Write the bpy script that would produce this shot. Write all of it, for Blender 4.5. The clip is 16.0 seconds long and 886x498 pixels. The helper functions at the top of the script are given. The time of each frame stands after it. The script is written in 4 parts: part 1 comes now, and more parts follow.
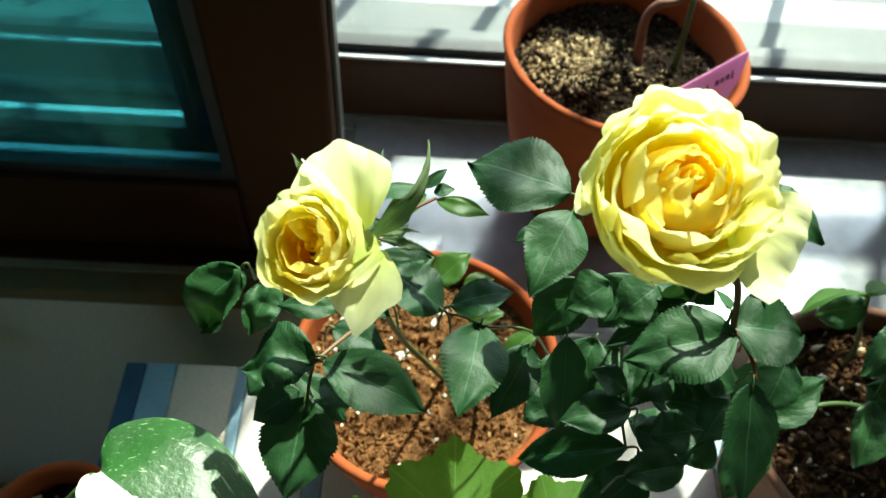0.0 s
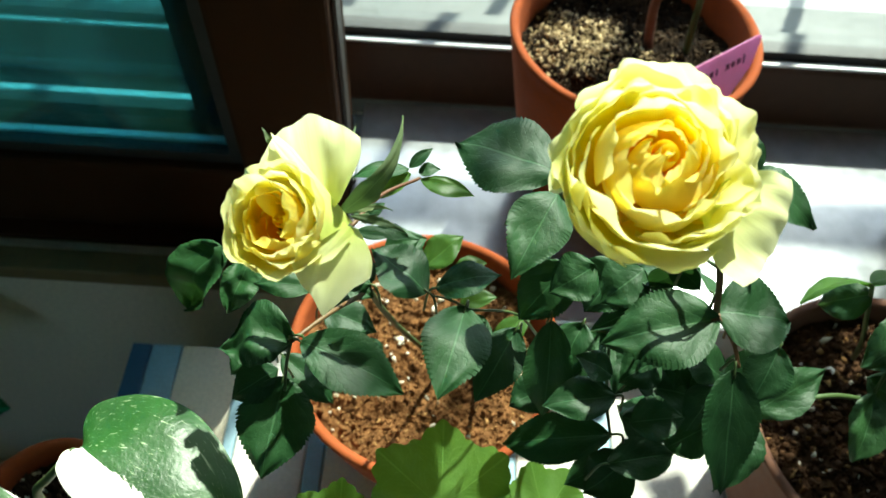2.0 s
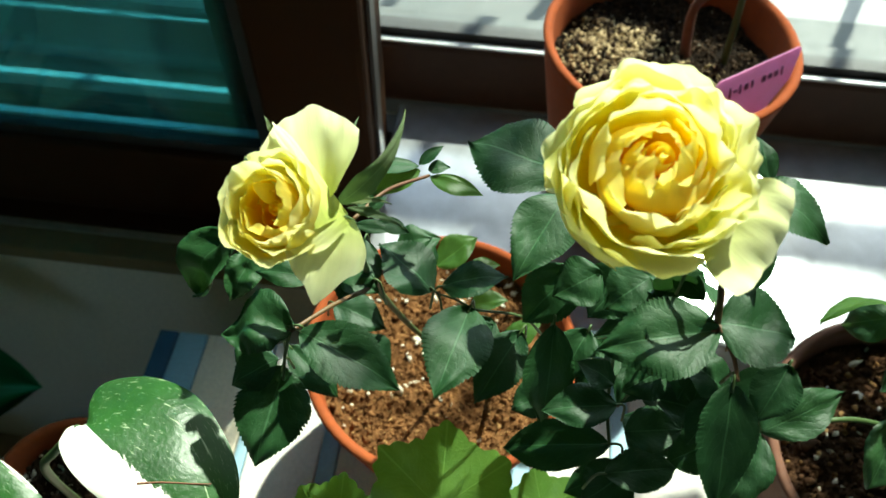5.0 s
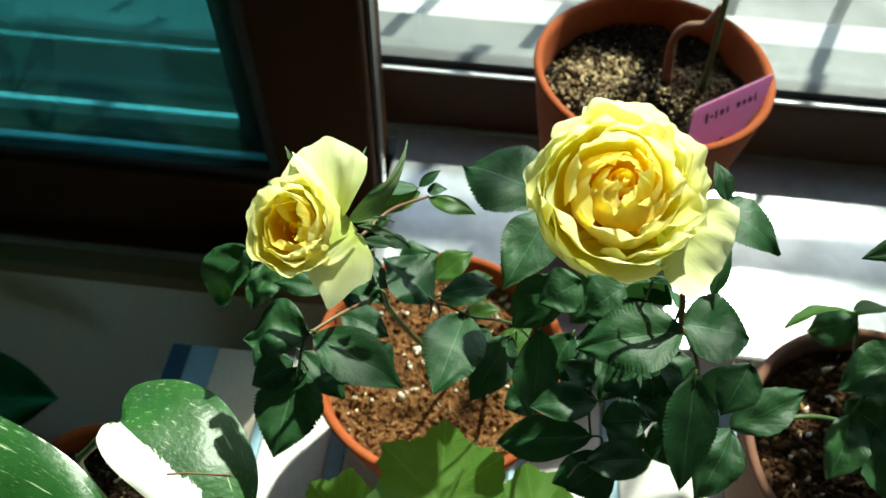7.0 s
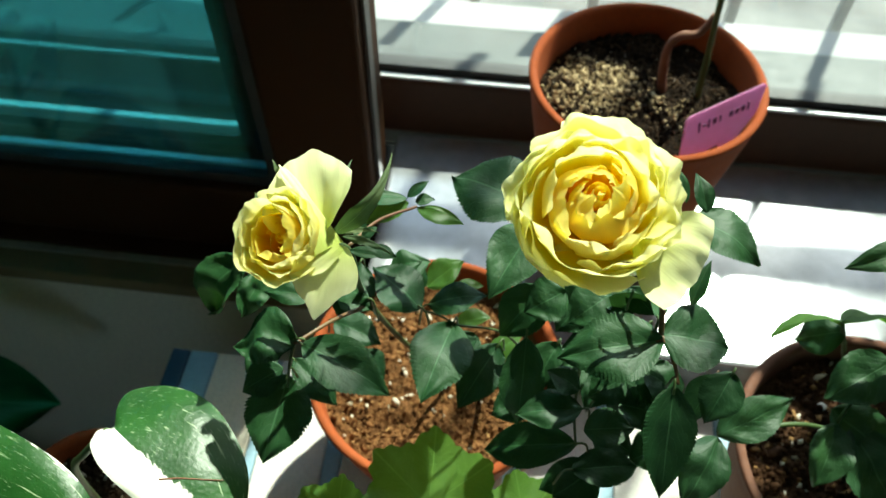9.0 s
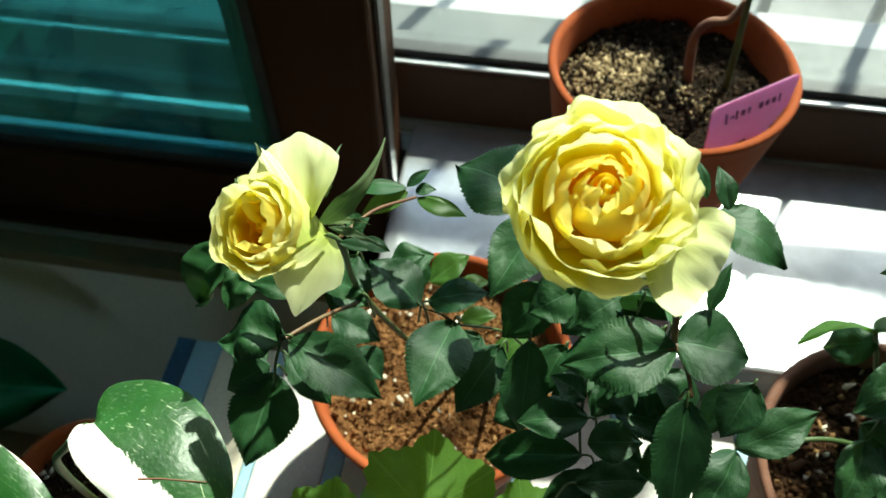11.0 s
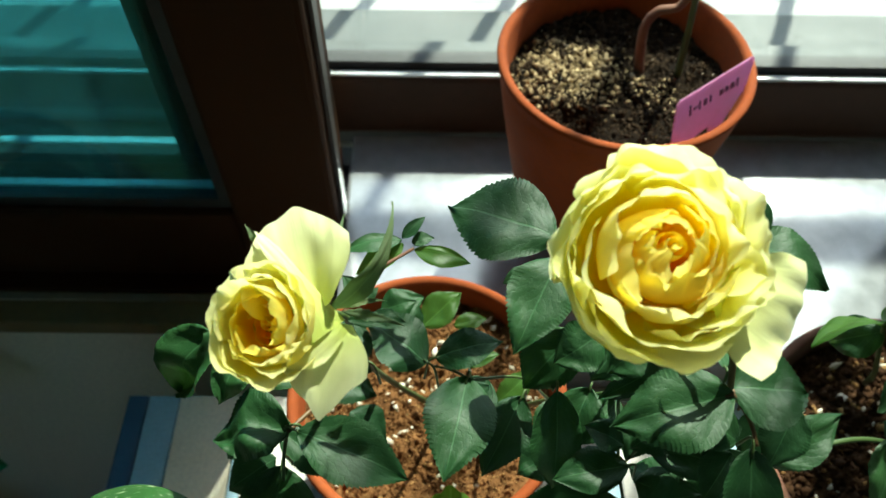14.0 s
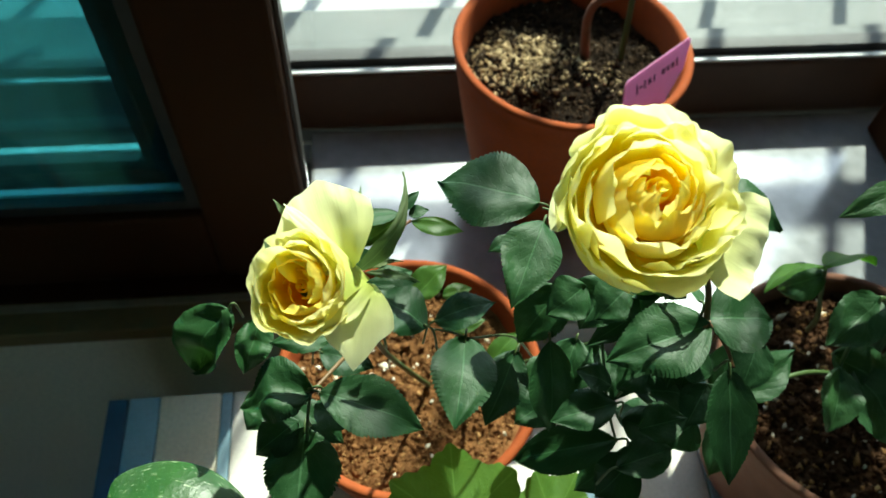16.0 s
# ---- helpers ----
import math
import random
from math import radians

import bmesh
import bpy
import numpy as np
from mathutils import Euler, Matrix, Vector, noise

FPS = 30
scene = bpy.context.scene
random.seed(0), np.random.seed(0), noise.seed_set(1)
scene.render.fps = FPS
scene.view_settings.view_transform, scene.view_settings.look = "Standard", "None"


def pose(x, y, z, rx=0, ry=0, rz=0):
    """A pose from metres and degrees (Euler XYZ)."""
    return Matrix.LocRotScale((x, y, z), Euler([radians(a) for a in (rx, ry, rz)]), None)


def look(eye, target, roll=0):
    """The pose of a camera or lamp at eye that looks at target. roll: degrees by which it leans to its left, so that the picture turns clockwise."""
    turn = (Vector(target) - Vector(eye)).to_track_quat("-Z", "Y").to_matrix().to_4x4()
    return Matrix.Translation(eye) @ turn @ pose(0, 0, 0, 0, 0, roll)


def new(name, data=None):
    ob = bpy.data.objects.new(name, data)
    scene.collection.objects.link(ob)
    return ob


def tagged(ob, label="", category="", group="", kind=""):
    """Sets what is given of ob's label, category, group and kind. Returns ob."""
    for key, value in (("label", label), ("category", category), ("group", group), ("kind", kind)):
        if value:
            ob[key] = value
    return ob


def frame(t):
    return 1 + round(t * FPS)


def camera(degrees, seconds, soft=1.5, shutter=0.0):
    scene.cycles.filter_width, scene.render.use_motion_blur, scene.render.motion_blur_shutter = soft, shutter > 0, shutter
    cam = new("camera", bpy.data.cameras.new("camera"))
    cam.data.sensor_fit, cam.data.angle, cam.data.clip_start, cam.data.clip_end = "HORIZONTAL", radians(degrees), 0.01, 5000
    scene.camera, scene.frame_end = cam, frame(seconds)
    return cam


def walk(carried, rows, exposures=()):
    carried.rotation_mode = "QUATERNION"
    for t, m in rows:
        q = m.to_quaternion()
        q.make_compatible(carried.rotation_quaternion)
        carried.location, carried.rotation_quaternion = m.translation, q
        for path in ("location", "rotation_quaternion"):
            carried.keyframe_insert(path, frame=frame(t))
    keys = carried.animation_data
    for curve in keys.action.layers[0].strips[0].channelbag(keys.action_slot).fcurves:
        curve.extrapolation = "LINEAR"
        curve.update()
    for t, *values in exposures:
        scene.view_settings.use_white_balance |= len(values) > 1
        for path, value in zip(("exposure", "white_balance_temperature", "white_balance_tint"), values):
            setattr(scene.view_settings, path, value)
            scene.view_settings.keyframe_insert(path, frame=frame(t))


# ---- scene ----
cam = camera(59.94, 16.0)
cam.data.dof.use_dof, cam.data.dof.focus_distance, cam.data.dof.aperture_fstop = True, 0.238, 17.5
PATH = [
    (0, (0.0261, 0.2869, 0.9578), (0.0589, 0.8648, 0.1423), 5.43),
    (0.5, (0.0321, 0.2916, 0.9545), (0.0637, 0.8647, 0.1356), 5.34),
    (1, (0.0348, 0.2914, 0.9532), (0.0575, 0.8598, 0.1308), 4.85),
    (1.5, (0.0399, 0.2888, 0.9525), (0.0506, 0.8554, 0.1286), 4.14),
    (2, (0.0406, 0.2872, 0.9533), (0.0400, 0.8534, 0.1290), 3.49),
    (2.5, (0.0421, 0.2858, 0.9536), (0.0273, 0.8506, 0.1285), 2.75),
    (3, (0.0452, 0.2860, 0.9526), (0.0204, 0.8536, 0.1297), 2.26),
    (3.5, (0.0472, 0.2865, 0.9525), (0.0102, 0.8544, 0.1302), 1.88),
    (4, (0.0522, 0.2873, 0.9510), (0.0037, 0.8570, 0.1306), 1.70),
    (4.5, (0.0531, 0.2880, 0.9502), (-0.0035, 0.8539, 0.1277), 1.58),
    (7, (0.0559, 0.2682, 0.9747), (-0.0036, 0.8556, 0.1676), 1.20),
    (7.5, (0.0524, 0.2643, 0.9813), (-0.0066, 0.8540, 0.1759), 1.07),
    (8, (0.0559, 0.2634, 0.9811), (-0.0045, 0.8590, 0.1802), 0.85),
    (10.5, (0.0690, 0.2786, 0.9706), (-0.0224, 0.8574, 0.1603), -0.20),
    (11, (0.0703, 0.2810, 0.9650), (-0.0296, 0.8580, 0.1543), -0.72),
    (11.5, (0.0570, 0.2876, 0.9614), (-0.0563, 0.8570, 0.1472), -1.10),
    (12, (0.0522, 0.2921, 0.9592), (-0.0853, 0.8595, 0.1474), -1.60),
    (12.5, (0.0535, 0.3044, 0.9515), (-0.0848, 0.8736, 0.1410), -2.61),
    (13, (0.0472, 0.3110, 0.9493), (-0.0225, 0.8834, 0.1323), -0.80),
    (13.5, (0.0490, 0.3120, 0.9488), (0.0279, 0.8813, 0.1270), 0.13),
    (14, (0.0399, 0.3111, 0.9581), (0.0434, 0.8797, 0.1355), 0.98),
    (14.5, (0.0306, 0.3067, 0.9643), (0.0432, 0.8721, 0.1396), 1.01),
    (15, (0.0301, 0.3027, 0.9660), (0.0668, 0.8650, 0.1399), 1.73),
    (15.5, (0.0254, 0.2951, 0.9699), (0.0885, 0.8587, 0.1463), 3.02),
    (16, (0.0196, 0.2901, 0.9698), (0.1029, 0.8572, 0.1504), 3.89),
]
walk(cam, [(t, look(eye, target, roll)) for t, eye, target, roll in PATH], [(0.0, 1.80, 6600, -9.0), (7.0, 1.47, 6600, -9.0), (16.0, 1.47, 6600, -9.0)])


# ---- sky, sun ----
world = bpy.data.worlds.new("sky")
scene.world = world
world.use_nodes = True
wn = world.node_tree.nodes
sky = wn.new("ShaderNodeTexSky")
sky.sky_type = "NISHITA"
sky.sun_disc = False
SUN_TO = Vector((0.40, 0.92, 1.28)).normalized()
sky.sun_elevation = math.asin(SUN_TO.z)
sky.sun_rotation = math.atan2(SUN_TO.x, SUN_TO.y)
world.node_tree.links.new(sky.outputs[0], wn["Background"].inputs[0])
wn["Background"].inputs[1].default_value = 0.15
sun_data = bpy.data.lights.new("sun", "SUN")
sun_data.energy, sun_data.angle, sun_data.color = 4.6, radians(1.1), (1.0, 0.96, 0.88)
sun = new("sun", sun_data)
sun.matrix_world = look(SUN_TO * 5, (0, 0, 0))


# ---- material tools ----
def material(name):
    m = bpy.data.materials.new(name)
    m.use_nodes = True
    nt = m.node_tree
    return m, nt, nt.nodes["Principled BSDF"]


def node(nt, kind, **values):
    n = nt.nodes.new("ShaderNode" + kind)
    for key, value in values.items():
        n.inputs[key].default_value = value
    return n


def ramp(nt, fac, *stops):
    n = nt.nodes.new("ShaderNodeValToRGB")
    while len(n.color_ramp.elements) < len(stops):
        n.color_ramp.elements.new(0.5)
    for e, (place, colour) in zip(n.color_ramp.elements, stops):
        e.position, e.color = place, (*colour, 1)
    nt.links.new(fac, n.inputs[0])
    return n.outputs[0]


def noise_of(nt, scale, detail=4.0, rough=0.55, coord="Object"):
    tc = nt.nodes.new("ShaderNodeTexCoord")
    n = node(nt, "TexNoise", Scale=scale, Detail=detail, Roughness=rough)
    nt.links.new(tc.outputs[coord], n.inputs["Vector"])
    return n.outputs["Fac"]


def mixed(nt, fac, a, b, blend="MIX"):
    n = nt.nodes.new("ShaderNodeMix")
    n.data_type, n.blend_type = "RGBA", blend
    for i, v in ((0, fac), (6, a), (7, b)):
        if isinstance(v, (int, float)):
            n.inputs[i].default_value = v
        elif isinstance(v, tuple):
            n.inputs[i].default_value = (*v, 1)
        else:
            nt.links.new(v, n.inputs[i])
    return n.outputs[2]


def bump(nt, bsdf, height, strength=0.3, distance=0.001):
    b = node(nt, "Bump", Strength=strength, Distance=distance)
    nt.links.new(height, b.inputs["Height"])
    nt.links.new(b.outputs[0], bsdf.inputs["Normal"])
    return b


def plain(name, a, b, scale, rough=0.5, metal=0.0, relief=0.2, fine=None, spec=0.5):
    """Two tones by noise at two scales, with fine relief."""
    m, nt, p = material(name)
    big = ramp(nt, noise_of(nt, scale), (0.3, a), (0.7, b))
    small = noise_of(nt, fine or scale * 14, 6)
    tone = ramp(nt, small, (0.3, (0.82, 0.82, 0.82)), (0.7, (1, 1, 1)))
    nt.links.new(mixed(nt, 1.0, big, tone, "MULTIPLY"), p.inputs["Base Color"])
    rr = ramp(nt, small, (0.2, (rough * 0.8,) * 3), (0.8, (min(1, rough * 1.2),) * 3))
    nt.links.new(rr, p.inputs["Roughness"])
    p.inputs["Metallic"].default_value = metal
    p.inputs["Specular IOR Level"].default_value = spec
    bump(nt, p, small, relief, 0.0006)
    return m


def leafy(name, dark, light, back, rough=0.42, veins=0.14, thin=0.25):
    """Leaf blade: veins along its own length and breadth, gloss above, light shining through."""
    m, nt, p = material(name)
    uv = nt.nodes.new("ShaderNodeUVMap")
    sep = nt.nodes.new("ShaderNodeSeparateXYZ")
    nt.links.new(uv.outputs[0], sep.inputs[0])

    def maths(op, a, b=0.0):
        n = nt.nodes.new("ShaderNodeMath")
        n.operation = op
        for i, v in enumerate((a, b)):
            if isinstance(v, (int, float)):
                n.inputs[i].default_value = v
            else:
                nt.links.new(v, n.inputs[i])
        return n.outputs[0]

    side = maths("ABSOLUTE", maths("SUBTRACT", sep.outputs[0], 0.5))
    run = maths("SUBTRACT", maths("MULTIPLY", sep.outputs[1], 7.0), maths("MULTIPLY", side, 7.0))
    wob = noise_of(nt, 9.0, 3, coord="UV")
    run = maths("ADD", run, maths("MULTIPLY", wob, 1.6))
    lateral = maths("ABSOLUTE", maths("SUBTRACT", maths("FRACT", run), 0.5))
    vein = ramp(nt, lateral, (0.0, (1, 1, 1)), (0.06, (0, 0, 0)))
    mid = ramp(nt, side, (0.0, (1, 1, 1)), (0.008, (1, 1, 1)), (0.020, (0, 0, 0)))
    both = mixed(nt, 1.0, vein, mid, "LIGHTEN")
    tone = ramp(nt, noise_of(nt, 90.0, 5), (0.3, dark), (0.72, light))
    obj = nt.nodes.new("ShaderNodeObjectInfo")
    vary = ramp(nt, obj.outputs["Random"], (0.0, (0.70, 0.78, 0.80)), (1.0, (1.25, 1.18, 1.05)))
    tone = mixed(nt, 1.0, tone, vary, "MULTIPLY")
    pale = tuple(min(1, c * 2.2 + 0.045) for c in light)
    tone = mixed(nt, maths("MULTIPLY", vein, 0.15), tone, pale)
    tone = mixed(nt, maths("MULTIPLY", mid, 0.24), tone, tuple(c * 1.3 for c in pale))
    nt.links.new(tone, p.inputs["Base Color"])
    p.inputs["Roughness"].default_value = rough
    p.inputs["Specular IOR Level"].default_value = 0.36
    cells = noise_of(nt, 900.0, 4)
    quilt = maths("MULTIPLY", lateral, 0.35)
    height = maths("ADD", maths("ADD", maths("MULTIPLY", both, -0.6), quilt), maths("MULTIPLY", cells, 0.9))
    bump(nt, p, height, veins, 0.0006)
    tr = node(nt, "BsdfTranslucent")
    tr.inputs[0].default_value = (*back, 1)
    mix = node(nt, "MixShader", Fac=thin)
    nt.links.new(p.outputs[0], mix.inputs[1])
    nt.links.new(tr.outputs[0], mix.inputs[2])
    nt.links.new(mix.outputs[0], nt.nodes["Material Output"].inputs[0])
    return m


def petal_stuff(name, base, body, edge, thin=0.35):
    m, nt, p = material(name)
    uv = nt.nodes.new("ShaderNodeUVMap")
    sep = nt.nodes.new("ShaderNodeSeparateXYZ")
    nt.links.new(uv.outputs[0], sep.inputs[0])
    grad = ramp(nt, sep.outputs[1], (0.05, base), (0.5, body), (0.98, edge))
    tone = ramp(nt, noise_of(nt, 160.0, 5), (0.3, (0.93, 0.93, 0.88)), (0.7, (1, 1, 1)))
    col = mixed(nt, 1.0, grad, tone, "MULTIPLY")
    nt.links.new(col, p.inputs["Base Color"])
    p.inputs["Roughness"].default_value = 0.5
    p.inputs["Specular IOR Level"].default_value = 0.3
    p.inputs["Sheen Weight"].default_value = 0.1
    st = nt.nodes.new("ShaderNodeMapping")
    st.inputs["Scale"].default_value = (26.0, 2.0, 1.0)
    nt.links.new(uv.outputs[0], st.inputs[0])
    n = node(nt, "TexNoise", Scale=1.0, Detail=4.0)
    nt.links.new(st.outputs[0], n.inputs["Vector"])
    bump(nt, p, n.outputs["Fac"], 0.25, 0.0006)
    tr = node(nt, "BsdfTranslucent")
    nt.links.new(col, tr.inputs[0])
    mix = node(nt, "MixShader", Fac=thin)
    nt.links.new(p.outputs[0], mix.inputs[1])
    nt.links.new(tr.outputs[0], mix.inputs[2])
    nt.links.new(mix.outputs[0], nt.nodes["Material Output"].inputs[0])
    return m


def pane(name, tint, dust, gloss_tint=(1, 1, 1), mirror=1.0):
    """Clear pane: lets tinted light through and mirrors by angle."""
    m, nt, p = material(name)
    nt.nodes.remove(p)
    t = node(nt, "BsdfTransparent")
    t.inputs[0].default_value = (*tint, 1)
    g = node(nt, "BsdfGlossy", Roughness=0.02)
    g.inputs[0].default_value = (*gloss_tint, 1)
    f = node(nt, "LayerWeight", Blend=0.5)
    curve = ramp(nt, f.outputs["Facing"], (0.0, (0.07 * mirror,) * 3), (0.6, (0.11 * mirror,) * 3), (0.85, (0.24 * mirror,) * 3), (1.0, (1, 1, 1)))
    mix = nt.nodes.new("ShaderNodeMixShader")
    nt.links.new(curve, mix.inputs[0])
    nt.links.new(t.outputs[0], mix.inputs[1])
    nt.links.new(g.outputs[0], mix.inputs[2])
    film = node(nt, "BsdfTranslucent")
    film.inputs[0].default_value = (0.75, 0.9, 0.88, 1)
    streak = ramp(nt, noise_of(nt, 7.0, 5), (0.3, (dust * 0.5,) * 3), (0.7, (dust * 1.5,) * 3))
    dusty = nt.nodes.new("ShaderNodeMixShader")
    nt.links.new(streak, dusty.inputs[0])
    nt.links.new(mix.outputs[0], dusty.inputs[1])
    nt.links.new(film.outputs[0], dusty.inputs[2])
    nt.links.new(dusty.outputs[0], nt.nodes["Material Output"].inputs[0])
    return m


# ---- materials ----
TERRACOTTA = plain("terracotta", (0.25, 0.052, 0.012), (0.33, 0.080, 0.024), 18, 0.85, relief=0.35, spec=0.2)
# Weathered clay, its colour darkened further for the shadow on the pot's front
TERRACOTTA_OLD = plain("weathered_shaded_terracotta", (0.11, 0.038, 0.018), (0.19, 0.085, 0.05), 26, 0.85, relief=0.4)
SOIL = plain("brown_potting_soil", (0.064, 0.027, 0.009), (0.25, 0.118, 0.045), 130, 0.95, relief=0.9, fine=700, spec=0.1)
# Brown soil darkened in its colour for the shade on the right-hand pot
SOIL_SHADY = plain("shaded_brown_soil", (0.024, 0.011, 0.005), (0.10, 0.050, 0.024), 130, 0.95, relief=0.9, fine=700, spec=0.1)
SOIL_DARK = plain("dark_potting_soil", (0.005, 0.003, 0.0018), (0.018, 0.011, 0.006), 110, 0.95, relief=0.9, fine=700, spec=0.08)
CRUMB = plain("soil_crumbs", (0.16, 0.072, 0.026), (0.50, 0.30, 0.12), 220, 0.95, relief=0.6, spec=0.1)
GRIT = plain("pale_grit", (0.66, 0.57, 0.40), (0.84, 0.79, 0.68), 50, 0.9, relief=0.4)
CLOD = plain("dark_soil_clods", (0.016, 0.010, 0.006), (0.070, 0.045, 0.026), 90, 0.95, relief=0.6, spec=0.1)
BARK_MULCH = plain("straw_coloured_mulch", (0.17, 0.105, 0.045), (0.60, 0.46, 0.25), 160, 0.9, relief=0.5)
BROWN_FRAME = plain("brown_wood_film", (0.032, 0.0135, 0.005), (0.050, 0.021, 0.008), 9, 0.70, relief=0.12, fine=120, spec=0.1)
RAIL_BROWN = plain("faded_brown_film", (0.070, 0.040, 0.027), (0.098, 0.058, 0.041), 9, 0.6, relief=0.12, fine=120, spec=0.2)
LEDGE_GREY = plain("dusty_grey_ledge", (0.24, 0.22, 0.17), (0.33, 0.31, 0.25), 20, 0.8, relief=0.2, fine=160)
TRIM_WOOD = plain("olive_brown_ledge", (0.17, 0.120, 0.050), (0.25, 0.18, 0.080), 8, 0.6, relief=0.2, fine=140)
GASKET = plain("black_rubber", (0.012, 0.012, 0.012), (0.025, 0.025, 0.025), 40, 0.6)
ALU = plain("silver_white_aluminium", (0.42, 0.445, 0.47), (0.49, 0.51, 0.535), 6, 0.16, metal=0.52, relief=0.05, fine=90)
ALU_GREY = plain("grey_aluminium", (0.36, 0.36, 0.35), (0.46, 0.46, 0.45), 6, 0.4, metal=0.6, relief=0.05, fine=90)
BEAD = plain("pale_aluminium", (0.78, 0.82, 0.84), (0.86, 0.88, 0.90), 12, 0.3, metal=0.2, relief=0.05, fine=90)
TRACK_GREY = plain("weathered_grey_track", (0.060, 0.068, 0.066), (0.095, 0.105, 0.102), 14, 0.6, relief=0.1, fine=120)
STRIP_GREY = plain("dark_grey_strip", (0.025, 0.024, 0.022), (0.06, 0.058, 0.055), 30, 0.5)
WALL = plain("cream_wallpaper", (0.74, 0.70, 0.57), (0.80, 0.76, 0.63), 3, 0.85, relief=0.25, fine=260)
CEIL = plain("white_ceiling_paper", (0.70, 0.69, 0.66), (0.78, 0.77, 0.74), 3, 0.9)
FLOOR_WOOD = plain("wood_floor", (0.28, 0.18, 0.10), (0.38, 0.25, 0.14), 5, 0.45, relief=0.1)
OUTSIDE_GREY = plain("grey_balcony_floor", (0.13, 0.13, 0.125), (0.21, 0.21, 0.20), 14, 0.9, relief=0.3, fine=60)
OUTSIDE = plain("pale_concrete", (0.30, 0.30, 0.30), (0.40, 0.40, 0.395), 9.0, 0.9, relief=0.3, fine=40)
PAINT_NAVY = plain("navy_paint", (0.03, 0.075, 0.15), (0.05, 0.11, 0.20), 30, 0.55)
PAINT_BLUE = plain("sky_blue_paint", (0.25, 0.42, 0.53), (0.33, 0.50, 0.60), 30, 0.6)
PAINT_CREAM = plain("cream_paint", (0.74, 0.67, 0.50), (0.80, 0.73, 0.58), 30, 0.6)
PAINT_WHITE = plain("white_paint", (0.60, 0.575, 0.53), (0.68, 0.655, 0.61), 30, 0.55)
LEAF = leafy("rose_leaf_green", (0.0095, 0.042, 0.0115), (0.021, 0.073, 0.023), (0.05, 0.15, 0.02), rough=0.54, veins=0.22, thin=0.10)
LEAF_YOUNG = leafy("young_leaf_green", (0.040, 0.105, 0.018), (0.075, 0.165, 0.030), (0.25, 0.45, 0.05))
LEAF_MID = leafy("backlit_green", (0.028, 0.080, 0.010), (0.048, 0.115, 0.016), (0.12, 0.34, 0.02), rough=0.5, thin=0.35)
LEAF_PALE = leafy("pale_variegated_green", (0.30, 0.40, 0.24), (0.48, 0.56, 0.38), (0.30, 0.45, 0.20), rough=0.5)
LEAF_LOBED = leafy("geranium_green", (0.050, 0.125, 0.016), (0.095, 0.20, 0.030), (0.21, 0.40, 0.03), rough=0.6, veins=0.4, thin=0.35)
LEAF_SOFT = leafy("soft_green", (0.014, 0.050, 0.017), (0.030, 0.084, 0.030), (0.08, 0.20, 0.03), rough=0.5, veins=0.4, thin=0.15)
SEPAL = leafy("sepal_green", (0.07, 0.12, 0.05), (0.15, 0.20, 0.10), (0.12, 0.22, 0.05), rough=0.7)
LEAF_DEEP = leafy("deep_green", (0.003, 0.022, 0.006), (0.007, 0.036, 0.010), (0.02, 0.10, 0.015), rough=0.45)
STEM = plain("green_stem", (0.045, 0.085, 0.022), (0.085, 0.13, 0.036), 60, 0.5)
STEM_RED = plain("reddish_stem", (0.13, 0.050, 0.025), (0.17, 0.11, 0.04), 60, 0.5)
TWIG = plain("brown_bark", (0.14, 0.045, 0.022), (0.22, 0.10, 0.055), 80, 0.8, relief=0.5)
PETAL = petal_stuff("yellow_petal", (0.99, 0.56, 0.010), (0.99, 0.87, 0.10), (0.99, 0.97, 0.50), 0.62)
PETAL_PALE = petal_stuff("pale_yellow_petal", (0.98, 0.68, 0.05), (0.99, 0.92, 0.19), (0.98, 0.98, 0.58), 0.60)
PETAL_HEART = petal_stuff("deep_yellow_petal", (0.98, 0.36, 0.006), (0.99, 0.74, 0.04), (0.99, 0.93, 0.30), 0.68)
PETAL_BUD = petal_stuff("orange_yellow_petal", (0.99, 0.44, 0.010), (0.99, 0.62, 0.016), (0.99, 0.90, 0.22), 0.74)
PETAL_GUARD = petal_stuff("pale_lemon_petal", (0.70, 0.79, 0.20), (0.85, 0.88, 0.40), (0.92, 0.93, 0.56), 0.40)
PINK = petal_stuff("pink_plastic", (0.94, 0.50, 0.76), (0.95, 0.53, 0.78), (0.95, 0.53, 0.78), 0.70)
INK = plain("dark_ink", (0.10, 0.03, 0.10), (0.16, 0.05, 0.15), 300, 0.5)
TEAL_GLASS = pane("teal_tinted_glass", (0.49, 0.75, 0.78), 0.012, (0.85, 1, 1), 1.2)
CLEAR_GLASS = pane("clear_glass", (0.965, 0.975, 0.975), 0.008)


# ---- mesh tools ----
def part(name, bm, mat, parent=None, label="", smooth=False):
    me = bpy.data.meshes.new(name)
    bm.to_mesh(me)
    bm.free()
    me.materials.append(mat)
    if smooth:
        for f in me.polygons:
            f.use_smooth = True
    ob = new(name, me)
    if parent is not None:
        ob.parent = parent
    if label:
        ob["label"] = label
    return ob


def empty(name, place=(0, 0, 0)):
    e = new(name)
    e.location = place
    e.empty_display_size = 0.02
    return e


